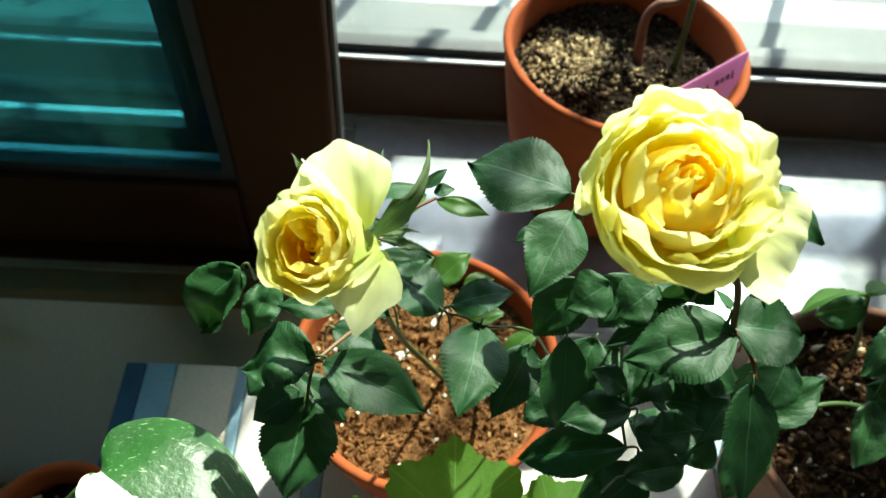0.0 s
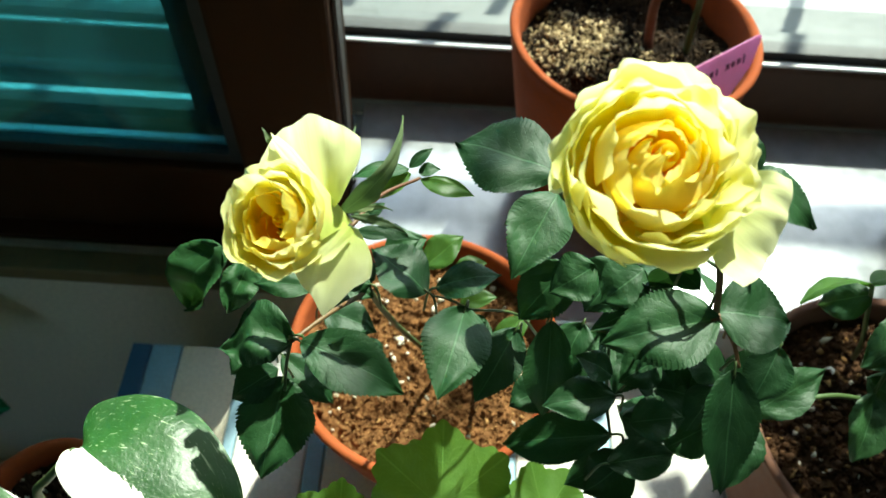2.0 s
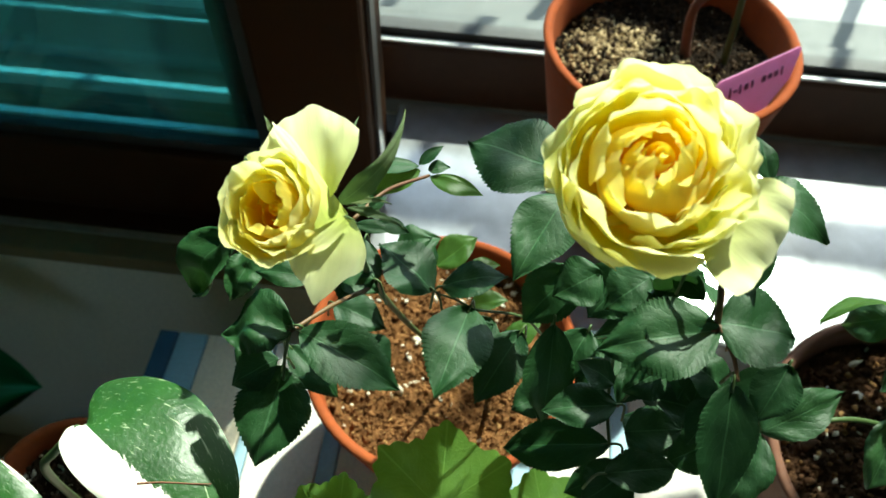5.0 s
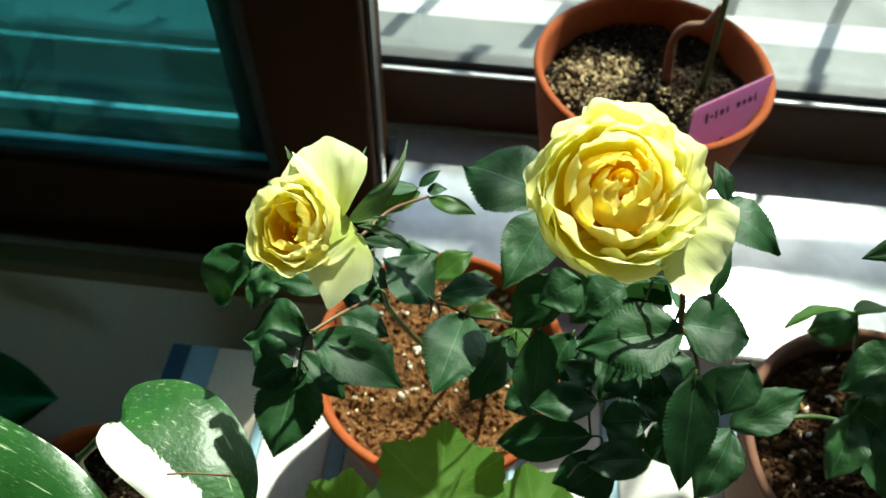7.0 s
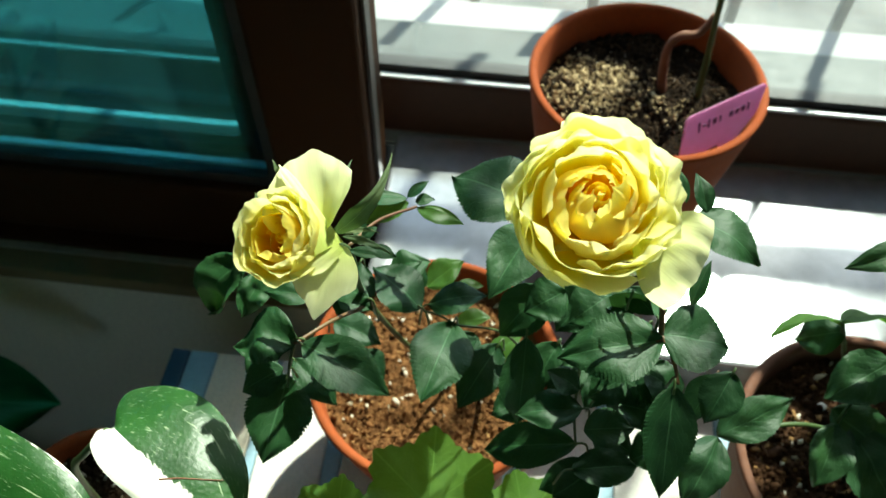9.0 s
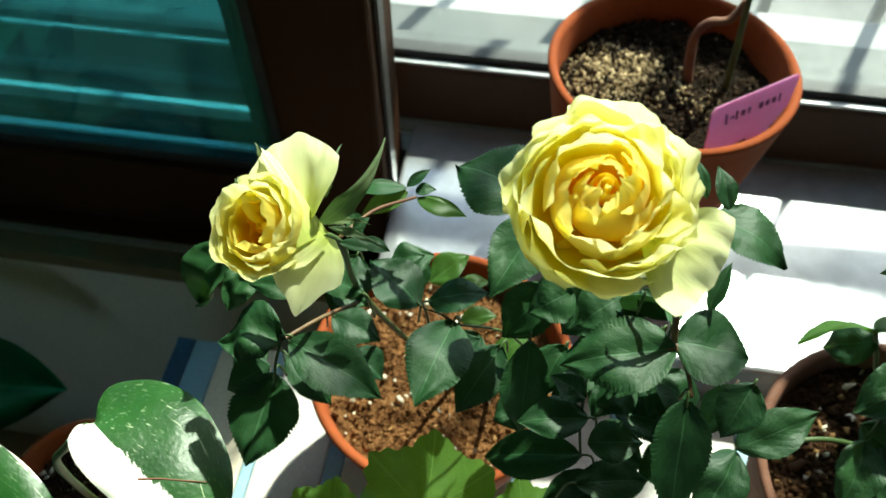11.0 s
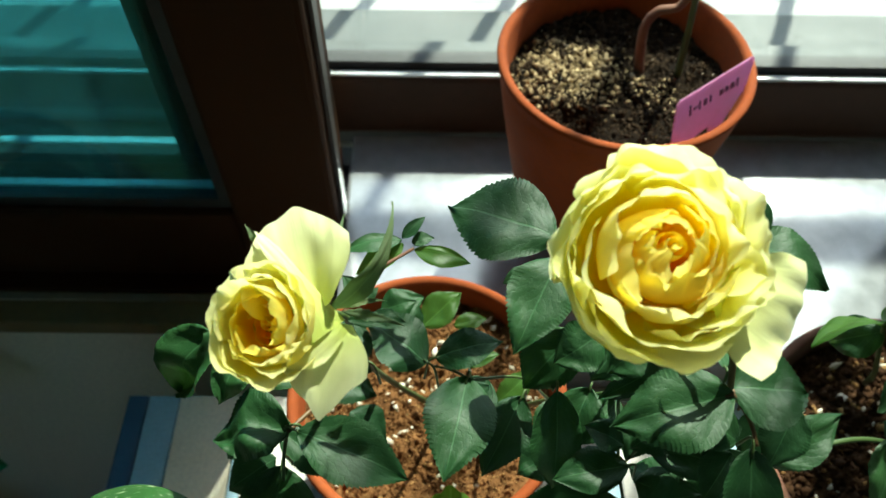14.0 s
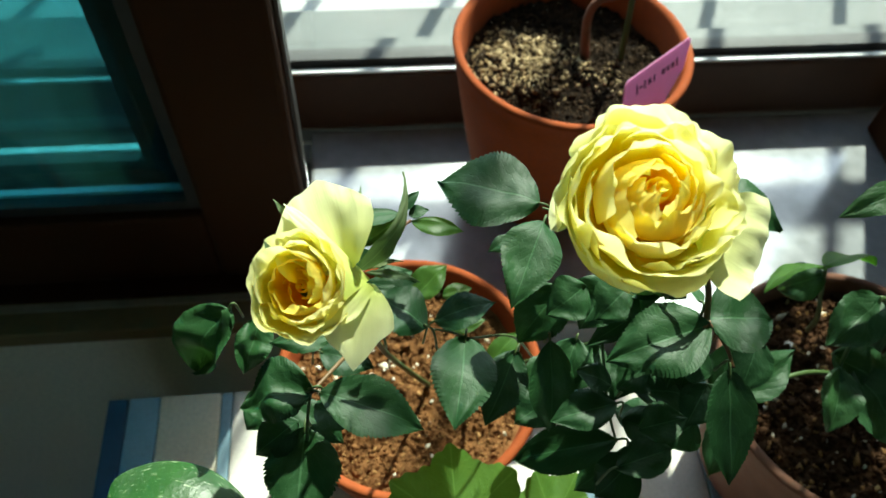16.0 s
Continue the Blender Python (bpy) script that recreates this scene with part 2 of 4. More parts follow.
def box(bm, x0, x1, y0, y1, z0, z1, bevel=0.0):
    m = Matrix.Translation(((x0 + x1) / 2, (y0 + y1) / 2, (z0 + z1) / 2)) @ Matrix.Diagonal((x1 - x0, y1 - y0, z1 - z0, 1))
    made = bmesh.ops.create_cube(bm, size=1, matrix=m)
    if bevel:
        edges = list({e for v in made["verts"] for e in v.link_edges})
        bmesh.ops.bevel(bm, geom=edges, offset=bevel, segments=2, affect="EDGES", profile=0.5)
    return bm


def boxed(name, mat, x0, x1, y0, y1, z0, z1, parent=None, bevel=0.0, label=""):
    return part(name, box(bmesh.new(), x0, x1, y0, y1, z0, z1, bevel), mat, parent, label)


def lathe(bm, profile, segments=64, centre=(0, 0)):
    """Turn a profile of (radius, height) about the upright axis."""
    rings = []
    for r, z in profile:
        if r < 1e-6:
            rings.append([bm.verts.new((*centre, z))])
        else:
            rings.append([bm.verts.new((centre[0] + r * math.cos(2 * math.pi * i / segments), centre[1] + r * math.sin(2 * math.pi * i / segments), z)) for i in range(segments)])
    for a, b in zip(rings, rings[1:]):
        for i in range(segments):
            j = (i + 1) % segments
            vs = [a[i % len(a)], a[j % len(a)], b[j % len(b)], b[i % len(b)]]
            vs = list(dict.fromkeys(vs))
            if len(vs) > 2:
                bm.faces.new(vs)
    return bm


def smooth_path(points, steps=8):
    """Catmull-Rom through the points."""
    pts = [Vector(p) for p in points]
    pts = [pts[0] * 2 - pts[1], *pts, pts[-1] * 2 - pts[-2]]
    out = []
    for a, b, c, d in zip(pts, pts[1:], pts[2:], pts[3:]):
        for i in range(steps):
            t = i / steps
            out.append(0.5 * (2 * b + (c - a) * t + (2 * a - 5 * b + 4 * c - d) * t * t + (3 * b - a - 3 * c + d) * t ** 3))
    return [*out, pts[-2]]


def tube(bm, points, r0, r1, sides=8, steps=8):
    path = smooth_path(points, steps)
    rings, side = [], Vector((0.3, 0.2, 0.9)).orthogonal()
    for i, p in enumerate(path):
        ahead = (path[min(i + 1, len(path) - 1)] - path[max(i - 1, 0)]).normalized()
        side = (side - ahead * side.dot(ahead)).normalized()
        up = ahead.cross(side)
        r = r0 + (r1 - r0) * i / (len(path) - 1)
        r *= 1 + 0.08 * noise.noise(p * 300)
        rings.append([bm.verts.new(p + r * (math.cos(2 * math.pi * k / sides) * side + math.sin(2 * math.pi * k / sides) * up)) for k in range(sides)])
    for a, b in zip(rings, rings[1:]):
        for k in range(sides):
            bm.faces.new((a[k], a[(k + 1) % sides], b[(k + 1) % sides], b[k]))
    bm.faces.new(rings[0][::-1])
    bm.faces.new(rings[-1])
    return bm


def sheet(bm, rows, uvs):
    """A skin over rows of points, with its own length and breadth as map."""
    layer = bm.loops.layers.uv.verify()
    grid = [[bm.verts.new(p) for p in row] for row in rows]
    for i in range(len(grid) - 1):
        for j in range(len(grid[i]) - 1):
            f = bm.faces.new((grid[i][j], grid[i][j + 1], grid[i + 1][j + 1], grid[i + 1][j]))
            f.smooth = True
            for loop, (a, b) in zip(f.loops, ((i, j), (i, j + 1), (i + 1, j + 1), (i + 1, j))):
                loop[layer].uv = uvs[a][b]
    return bm


def blade(base, tip, width, facing, teeth=13, fold=0.2, curl=0.15, droop=0.1, shape=0.42, depth=0.07, wave=0.03, across=8, along=52, sharp=0.62, heart=0.0, tipped=1.9):
    """A leaf blade from base to tip: rounded outline with teeth, folded along the midrib, bent and waved."""
    base, tip = Vector(base), Vector(tip)
    length = (tip - base).length
    y = (tip - base) / length
    z = Vector(facing)
    z = (z - y * z.dot(y)).normalized()
    x = y.cross(z)
    seed = random.random() * 50
    rows, uvs = [], []
    for i in range(along + 1):
        v = i / along
        if v < shape:
            half = 0.5 * width * math.sin(0.5 * math.pi * v / shape) ** sharp
        else:
            half = 0.5 * width * (1 - ((v - shape) / (1 - shape)) ** tipped)
        saw = ((v + 0.012 * noise.noise(Vector((v * 9, seed, 2.0)))) * teeth) % 1.0
        bite = depth * (1 - saw) if teeth else 0.0
        row, uvr = [], []
        for j in range(across + 1):
            u = 2 * j / across - 1
            edge = abs(u)
            out = half * (1 - bite * edge ** 6)
            lift = fold * out * edge ** 1.3 - curl * width * edge ** 3 * 0.5
            bend = droop * length * (4 * v * (1 - v)) + curl * 0.25 * length * math.sin(v * 3.1)
            ripple = wave * width * noise.noise(Vector((u * 1.6 + seed, v * 3.5, seed)))
            back = heart * length * edge ** 2 * max(0.0, 0.3 - v) * 2.2
            row.append(base + y * (v * length - back + bite * out * 0.3 * edge ** 6) + x * (u * out) + z * (lift + bend + ripple))
            uvr.append((0.5 + 0.5 * u, v))
        rows.append(row)
        uvs.append(uvr)
    return rows, uvs


# ---- room and window ----
def build_room():
    f = boxed("floor", FLOOR_WOOD, -2.2, 2.2, -3.0, 0.80, -0.1, 0.0)
    tagged(f, "brown wooden floor of the room", "floor", kind="structure")
    c = boxed("ceiling", CEIL, -2.2, 2.2, -3.0, 0.80, 2.35, 2.45)
    tagged(c, "white papered ceiling", "ceiling", kind="structure")
    for name, x0, x1, y0, y1, z0, z1 in (
        ("wall_west", -2.3, -2.2, -3.0, 0.80, 0.0, 2.35), ("wall_east", 2.2, 2.3, -3.0, 0.80, 0.0, 2.35), ("wall_south", -2.3, 2.3, -3.1, -3.0, 0.0, 0.8)):
        tagged(boxed(name, WALL, x0, x1, y0, y1, z0, z1), "cream papered room wall", "wall", kind="structure")
    # Unseen opening added at the back so skylight fills the room side
    back = empty("wall_back")
    tagged(back, "cream papered wall round an added unseen opening for fill light", "wall", kind="structure")
    boxed("wall_side", WALL, -2.3, -0.38, -3.1, -3.0, 0.801, 2.35, back)
    boxed("wall_side", WALL, 0.38, 2.3, -3.1, -3.0, 0.801, 2.35, back)
    boxed("wall_above", WALL, -0.379, 0.379, -3.1, -3.0, 2.15, 2.35, back)
    w = empty("wall_north")
    tagged(w, "cream papered wall below and round the window", "wall", kind="structure")
    boxed("wall_below", WALL, -2.2, 2.2, WALL_Y, 0.80, 0.0, SASH_Z - 0.022, w)
    boxed("wall_side", WALL, -2.2, -1.0, WALL_Y, 0.80, SASH_Z - 0.022, 2.35, w)
    boxed("wall_side", WALL, 1.0, 2.2, WALL_Y, 0.80, SASH_Z - 0.022, 2.35, w)
    boxed("wall_above", WALL, -1.0, 1.0, WALL_Y, 0.80, 1.95, 2.35, w)


WALL_Y = 0.585      # room face of the wall under the window
SASH_Y = 0.622      # room face of the brown sliding sash
SASH_Z = 0.468      # underside of that sash
EDGE_X = -0.030     # its closing edge
SILL_Z = 0.520      # top of the white sill
RAIL_Y = 0.722      # room face of the outer sash's bottom rail


def sash(name, x0, x1, y0, depth, z0, z1, rail, stile, glass, label, beaded=True, wood=None):
    """A sliding sash: two stiles, two rails, rubber and a pane."""
    s = empty(name, (0, 0, 0))
    wood = wood or BROWN_FRAME
    tagged(s, label, "window", kind="structure")
    y1 = y0 + depth
    b = 0.004
    boxed("bottom_rail", wood, x0 + stile, x1 - stile, y0 + 0.001, y1 - 0.001, z0, z0 + rail, s, b)
    boxed("top_rail", wood, x0 + stile, x1 - stile, y0 + 0.001, y1 - 0.001, z1 - rail, z1, s, b)
    boxed("stile", wood, x1 - stile, x1, y0, y1, z0, z1, s, b)
    boxed("stile", wood, x0, x0 + stile, y0, y1, z0, z1, s, b)
    bm = bmesh.new()
    g = 0.009
    box(bm, x0 + stile, x1 - stile, y0 + 0.008, y0 + 0.020, z0 + rail, z0 + rail + g)
    box(bm, x1 - stile - g, x1 - stile, y0 + 0.008, y0 + 0.020, z0 + rail + g, z1 - rail)
    box(bm, x0 + stile, x0 + stile + g, y0 + 0.008, y0 + 0.020, z0 + rail + g, z1 - rail)
    part("gasket", bm, GASKET, s)
    if beaded:
        boxed("bead", BEAD, x0 + stile + g, x1 - stile - g, y0 + 0.0175, y0 + 0.024, z0 + rail + 0.004, z0 + rail + 0.0105, s, 0.001, "pale aluminium glazing bead")
    else:
        boxed("bead", BEAD, x0 + stile, x1 - stile, y0 + 0.0015, y0 + 0.0065, z0 + rail + 0.0003, z0 + rail + 0.0028, s, 0.0008, "pale aluminium glazing bead")
        boxed("glazing_rebate", TRACK_GREY, x0 + stile, x1 - stile, y0 + 0.021, y0 + depth - 0.002, z0 + rail + 0.0003, z0 + rail + 0.003, s, 0.0008, "weathered grey rebate behind the pane")
    boxed("pane", glass, x0 + stile, x1 - stile, y0 + 0.012, y0 + 0.016, z0 + rail, z1 - rail, s)
    return s


def build_window():
    sash("window_1", -0.98, EDGE_X, SASH_Y, 0.034, SASH_Z, 1.93, 0.075, 0.070, TEAL_GLASS, "dark brown sliding window sash with teal tinted glass")
    sash("window_2", -0.98, EDGE_X - 0.004, SASH_Y + 0.042, 0.034, SASH_Z + 0.03, 1.93, 0.0415, 0.100, TEAL_GLASS, "brown sash with teal glass slid open behind the first")
    sash("window_3", -0.98, 0.98, RAIL_Y, 0.040, SILL_Z - 0.002, 1.93, 0.058, 0.07, CLEAR_GLASS, "outer brown window sash with clear glass", False, RAIL_BROWN)
    # white sill between the two windows, with its tracks
    bm = bmesh.new()
    box(bm, EDGE_X + 0.001, 0.98, 0.534, RAIL_Y - 0.001, SILL_Z - 0.055, SILL_Z, 0.003)
    s = part("window_sill", bm, ALU)
    tagged(s, "silver-white aluminium window sill in sunlight", "sill", kind="structure")
    t = boxed("trim", TRIM_WOOD, -0.99, EDGE_X - 0.001, 0.583, 0.700, SASH_Z - 0.021, SASH_Z - 0.005, bevel=0.002)
    boxed("ledge_top", LEDGE_GREY, -0.99, EDGE_X - 0.001, 0.602, 0.609, SASH_Z - 0.005, SASH_Z - 0.003, t, 0.001)
    boxed("track", BROWN_FRAME, -0.99, EDGE_X - 0.001, 0.610, 0.699, SASH_Z - 0.005, SASH_Z - 0.001, t, 0.001)
    tagged(t, "olive brown wooden ledge under the sash", "trim", kind="structure")
    tagged(boxed("window_post", BROWN_FRAME, 0.424, 0.99, 0.650, 0.700, SILL_Z + 0.001, 1.93, bevel=0.003), "dark brown sash standing on the sill", "window", kind="structure")
    # grey closing strip on the sash's edge
    boxed("strip", STRIP_GREY, EDGE_X + 0.0005, EDGE_X + 0.003, SASH_Y + 0.014, SASH_Y + 0.026, SILL_Z + 0.001, 1.9, tagged(empty("trim_strip"), "grey aluminium strip on the sash edge", "trim", kind="structure"))
    tagged(boxed("inner_sill", ALU, -0.98, EDGE_X - 0.001, 0.702, RAIL_Y - 0.001, SILL_Z - 0.06, SILL_Z - 0.015), "white sill behind the brown sashes", "sill", kind="structure")
    tagged(boxed("outer_track", TRACK_GREY, -1.0, 1.0, 0.765, 0.877, SILL_Z - 0.06, SILL_Z - 0.004, bevel=0.003), "grey outer window track", "sill", kind="structure")
    tagged(boxed("outer_sill", OUTSIDE, -1.0, 1.0, 0.878, 0.936, SILL_Z - 0.08, SILL_Z - 0.02, bevel=0.003), "pale outer window ledge in bright sun", "sill", kind="structure")
    tagged(boxed("balcony_floor", OUTSIDE_GREY, -1.6, 2.4, 0.937, 2.4, SILL_Z - 0.30, SILL_Z - 0.10), "grey concrete balcony floor outside the window", "floor", kind="structure")
    # railing outside, whose bars cast stripes on the sill
    rail = tagged(empty("balcony_railing", (0, 1.0, 0)), "grey metal railing with upright bars outside the window", "railing", kind="structure")
    for z in (1.024, 2.30):
        boxed("cross_bar", ALU_GREY, -1.4, 2.2, -0.012, 0.012, z, z + 0.034, rail, 0.004)
    for k in range(22):
        x = -0.90 + 0.13 * k + (0.0185 if k == 9 else 0.0)
        boxed("bar", ALU_GREY, x - 0.0055, x + 0.0055, -0.0055, 0.0055, SILL_Z - 0.10, 2.30, rail, 0.002)
    tagged(boxed("ground", OUTSIDE, -300, 300, 1.1, 600, -6.2, -6.0), "pale concrete ground far below the window", "ground", kind="structure")


# ---- table ----
TABLE_Z = 0.474


def build_table():
    t = empty("plank_table", (0, 0.3, 0))
    tagged(t, "low wooden table painted in navy, blue and cream stripes", "table")
    x = -0.169
    y0, y1 = 0.04, 0.5230
    stripes = ((0.014, PAINT_NAVY), (0.021, PAINT_BLUE), (0.041, PAINT_CREAM), (0.008, PAINT_BLUE), (0.046, PAINT_WHITE), (0.012, PAINT_BLUE), (0.06, PAINT_CREAM), (0.05, PAINT_WHITE),
               (0.012, PAINT_BLUE), (0.05, PAINT_WHITE), (0.012, PAINT_BLUE), (0.07, PAINT_WHITE), (0.02, PAINT_BLUE), (0.06, PAINT_CREAM), (0.03, PAINT_NAVY))
    for w, mat in stripes:
        p = boxed("plank", mat, x + 0.0003, x + w - 0.0003, y0, y1, TABLE_Z - 0.022, TABLE_Z, t, 0.0012)
        p.location = (0, -0.3, 0)
        x += w
    for lx in (-0.15, x - 0.03):
        for ly in (y0 + 0.03, y1 - 0.03):
            leg = boxed("leg", PAINT_NAVY, lx - 0.017, lx + 0.017, ly - 0.017, ly + 0.017, 0.0, TABLE_Z - 0.022, t, 0.002)
            leg.location = (0, -0.3, 0)


# ---- pots ----
def pot(label, x, y, rim_z, r, foot_z, soil_mat, soil_drop=0.014, crumbs=(), mound=None, seed=1, clay=None):
    p = empty("terracotta_pot", (x, y, foot_z))
    tagged(p, label, "plant pot", "terracotta plant pots")
    h = rim_z - foot_z
    rb = r * 0.66
    prof = [(0.0, 0.0), (rb - 0.004, 0.0), (rb, 0.004)]
    prof += [(rb + (r - rb) * (k / 10) ** 0.8, h * k / 10) for k in range(1, 10)]
    prof += [(r - 0.0012, h - 0.004), (r, h - 0.002), (r - 0.0012, h - 0.0003), (r - 0.003, h), (r - 0.0052, h - 0.001), (r - 0.0062, h - 0.004), (r - 0.0095, h - 0.03), (r - 0.014, h - 0.05), (0.0, h - 0.05)]
    part("body", lathe(bmesh.new(), prof, 72), clay or TERRACOTTA, p, smooth=True)
    rnd = random.Random(seed)
    bm = bmesh.new()
    rs = r - 0.0075
    rings = [0.0] + [rs * (k / 44) for k in range(1, 45)]

    def height(px, py):
        z = h - soil_drop + 0.0050 * noise.noise(Vector((px * 60, py * 60, seed))) + 0.0028 * noise.noise(Vector((px * 260, py * 260, seed + 3))) + 0.0018 * noise.noise(Vector((px * 620, py * 620, seed + 7)))
        if mound:
            mx, my, mr, mh = mound
            z += mh * math.exp(-((px - mx) ** 2 + (py - my) ** 2) / mr ** 2)
        return z

    prev = None
    for k, rr in enumerate(rings):
        row = [bm.verts.new((rr * math.cos(2 * math.pi * i / 132), rr * math.sin(2 * math.pi * i / 132), height(rr * math.cos(2 * math.pi * i / 132), rr * math.sin(2 * math.pi * i / 132)))) for i in range(132)] if k else [bm.verts.new((0, 0, height(0, 0)))]
        if prev:
            for i in range(132):
                j = (i + 1) % 132
                vs = list(dict.fromkeys([prev[i % len(prev)], prev[j % len(prev)], row[j], row[i]]))
                bm.faces.new(vs)
        prev = row
    part("soil", bm, soil_mat, p, smooth=True)
    for name, mat, count, lo, hi, where in crumbs:
        verts, faces = [], []
        for _ in range(count):
            a, d = rnd.random() * 6.283, rs * 0.97 * math.sqrt(rnd.random())
            px, py = d * math.cos(a), d * math.sin(a)
            if where and math.hypot(px - where[0], py - where[1]) > where[2] * (0.4 + 0.9 * rnd.random() ** 2):
                continue
            q = rnd.uniform(lo, hi) if rnd.random() < 0.25 else rnd.uniform(lo, 0.5 * (lo + hi))
            turn = Euler((rnd.random() * 6, rnd.random() * 6, rnd.random() * 6)).to_matrix()
            shape = Vector((q * rnd.uniform(0.8, 1.9), q * rnd.uniform(0.7, 1.1), q * rnd.uniform(0.4, 0.8)))
            c, n = Vector((px, py, height(px, py) + q * 0.25)), len(verts)
            for corner in ((1, 0, 0), (-1, 0, 0), (0, 1, 0), (0, -1, 0), (0, 0, 1), (0, 0, -1), (0.7, 0.7, 0.5), (-0.7, -0.6, 0.5)):
                verts.append(c + turn @ Vector([k * m * rnd.uniform(0.7, 1.2) for k, m in zip(corner, shape)]))
            faces += [[n + k for k in f] for f in ((0, 6, 4), (6, 2, 4), (2, 1, 4), (1, 7, 4), (7, 3, 4), (3, 0, 4), (2, 6, 5), (6, 0, 5), (1, 2, 5), (7, 1, 5), (3, 7, 5), (0, 3, 5))]
        me = bpy.data.meshes.new(name)
        me.from_pydata(verts, [], faces)
        me.polygons.foreach_set("use_smooth", [True] * len(faces))
        me.materials.append(mat)
        grains = new(name, me)
        grains.parent = p
        tagged(grains, kind="stuff")
    return p


# ---- rose ----
def rose_leaf(base, tip, left, right, facing, fold=0.18, curl=0.16, bend=0.02, wave=0.09, young=0, tipped=1.0):
    """A rose leaflet: ovate with a drawn-out tip, saw-toothed all round, folded along the midrib, each half arched, on its own stalk."""
    base, tip = Vector(base), Vector(tip)
    length = (tip - base).length
    y = (tip - base) / length
    z = Vector(facing)
    z = (z - y * z.dot(y)).normalized()
    x = y.cross(z)
    seed = random.random() * 50
    width = left + right
    teeth, steps = max(11, round(22 + 280 * (length - 0.02))), 6
    along = teeth * steps
    widest = random.uniform(0.38, 0.46)
    rows, uvs = [], []
    for i in range(along + 1):
        v = i / along
        if v < widest:
            half = math.sin(0.5 * math.pi * v / widest) ** 0.60
        else:
            half = math.cos(0.5 * math.pi * (v - widest) / (1 - widest)) ** (1.08 * tipped)
        row, uvr = [], []
        for j in range(13):
            u = j / 6 - 1
            edge = abs(u)
            side = right if u > 0 else left
            saw = ((v + 0.020 * noise.noise(Vector((v * 7, seed, 2.0 + math.copysign(3, u))))) * teeth) % 1.0
            deep = 0.092 * (0.75 + 0.9 * noise.noise(Vector((v * 11, seed, math.copysign(6, u)))))
            bite = deep * (1 - saw) ** 1.2 * edge ** 14 * min(1.0, (1 - v) * 6)
            full = half * side * (1 + 0.05 * noise.noise(Vector((v * 3, seed, math.copysign(9, u)))))
            out = full * (1 - bite)
            quilt = 0.0035 * width * edge * (1 - edge) * 4 * math.sin((v * 7.5 - edge * 2.2) * 2 * math.pi)
            lift = fold * full * edge ** 1.1 - curl * width * edge ** 2.4 * 0.30 * half
            sag = bend * length * 4 * v * (1 - v) + 0.05 * length * math.sin(v * 3.1) - 0.10 * length * max(0.0, v - 0.75) ** 2 * 4
            ripple = wave * width * noise.noise(Vector((u * 1.5 + seed, v * 2.8, seed))) + 0.25 * wave * width * edge ** 2 * noise.noise(Vector((u * 3 + seed, v * 9, seed)))
            row.append(base + y * (v * length + saw * edge ** 14 * 0.35 * length / teeth) + x * (math.copysign(1, u) * out * edge) + z * (lift + sag + ripple + quilt))
            uvr.append((0.5 + 0.5 * u, v))
        rows.append(row)
        uvs.append(uvr)
    leaf = part("leaf", sheet(bmesh.new(), rows, uvs), LEAF_YOUNG if young else LEAF, ROSE)
    back = (base - tip) * 0.2
    if length > 0.021:
        part("petiole", tube(bmesh.new(), [tip.lerp(base, 0.93), base + back * 0.5 - Vector((0, 0, 0.0010)), base + back * 0.9 - Vector((0, 0, 0.014))], 0.00040, 0.00050, 6, 4), STEM_RED if random.random() < 0.25 else STEM, leaf, smooth=True)
    return leaf


def cup(angle, spread, foot, belly, rim, lip, frill, seed, peak=0.04, skew=0.05, nu=44, nv=20):
    """One petal about the flower's axis: up from the foot, out over the belly, to a softly waved rim with a small lip."""
    rows, uvs = [], []
    for i in range(nv + 1):
        v = i / nv
        row, uvr = [], []
        for j in range(nu + 1):
            u = 2 * j / nu - 1
            top = 1 - 0.12 * abs(u) ** 3.2 + peak * max(0.0, 1 - 2.2 * abs(u + 0.3 * math.sin(seed))) + 0.04 * noise.noise(Vector((u * 2.0, seed, 4.0))) + 0.018 * noise.noise(Vector((u * 7.0, seed, 8.0))) + 0.010 * noise.noise(Vector((u * 19.0, seed, 8.0)))
            w = v * top
            a = angle + u * spread * (0.5 + 0.5 * math.sin(min(1.0, v * 1.3) * math.pi / 2))
            r = (1 - w) ** 2 * foot[0] + 2 * w * (1 - w) * belly[0] + w * w * rim[0]
            z = (1 - w) ** 2 * foot[1] + 2 * w * (1 - w) * belly[1] + w * w * rim[1]
            wavy = noise.noise(Vector((u * 2.0, v * 1.2, seed))) + 0.5 * v * v * noise.noise(Vector((u * 5.5, v * 2.0, seed + 9)))
            turned = max(0.0, w - 0.80) / 0.20
            r *= 1 + skew * u
            r += frill * w * w * wavy + 0.020 * turned * noise.noise(Vector((u * 6.0, 1.0, seed + 3))) + lip * turned ** 2 * max(-0.3, 0.6 + 2.2 * noise.noise(Vector((u * 2.4, 2.0, seed + 5)))) + 0.022 * w * noise.noise(Vector((u * 4.5, v * 2.5, seed + 2)))
            z += frill * 0.8 * w ** 3 * noise.noise(Vector((u * 2.6, 7.0, seed))) - 0.3 * lip * turned ** 3
            row.append(Vector((r * math.cos(a), r * math.sin(a), z)))
            uvr.append((0.5 + 0.5 * u, v))
        rows.append(row)
        uvs.append(uvr)
    return rows, uvs


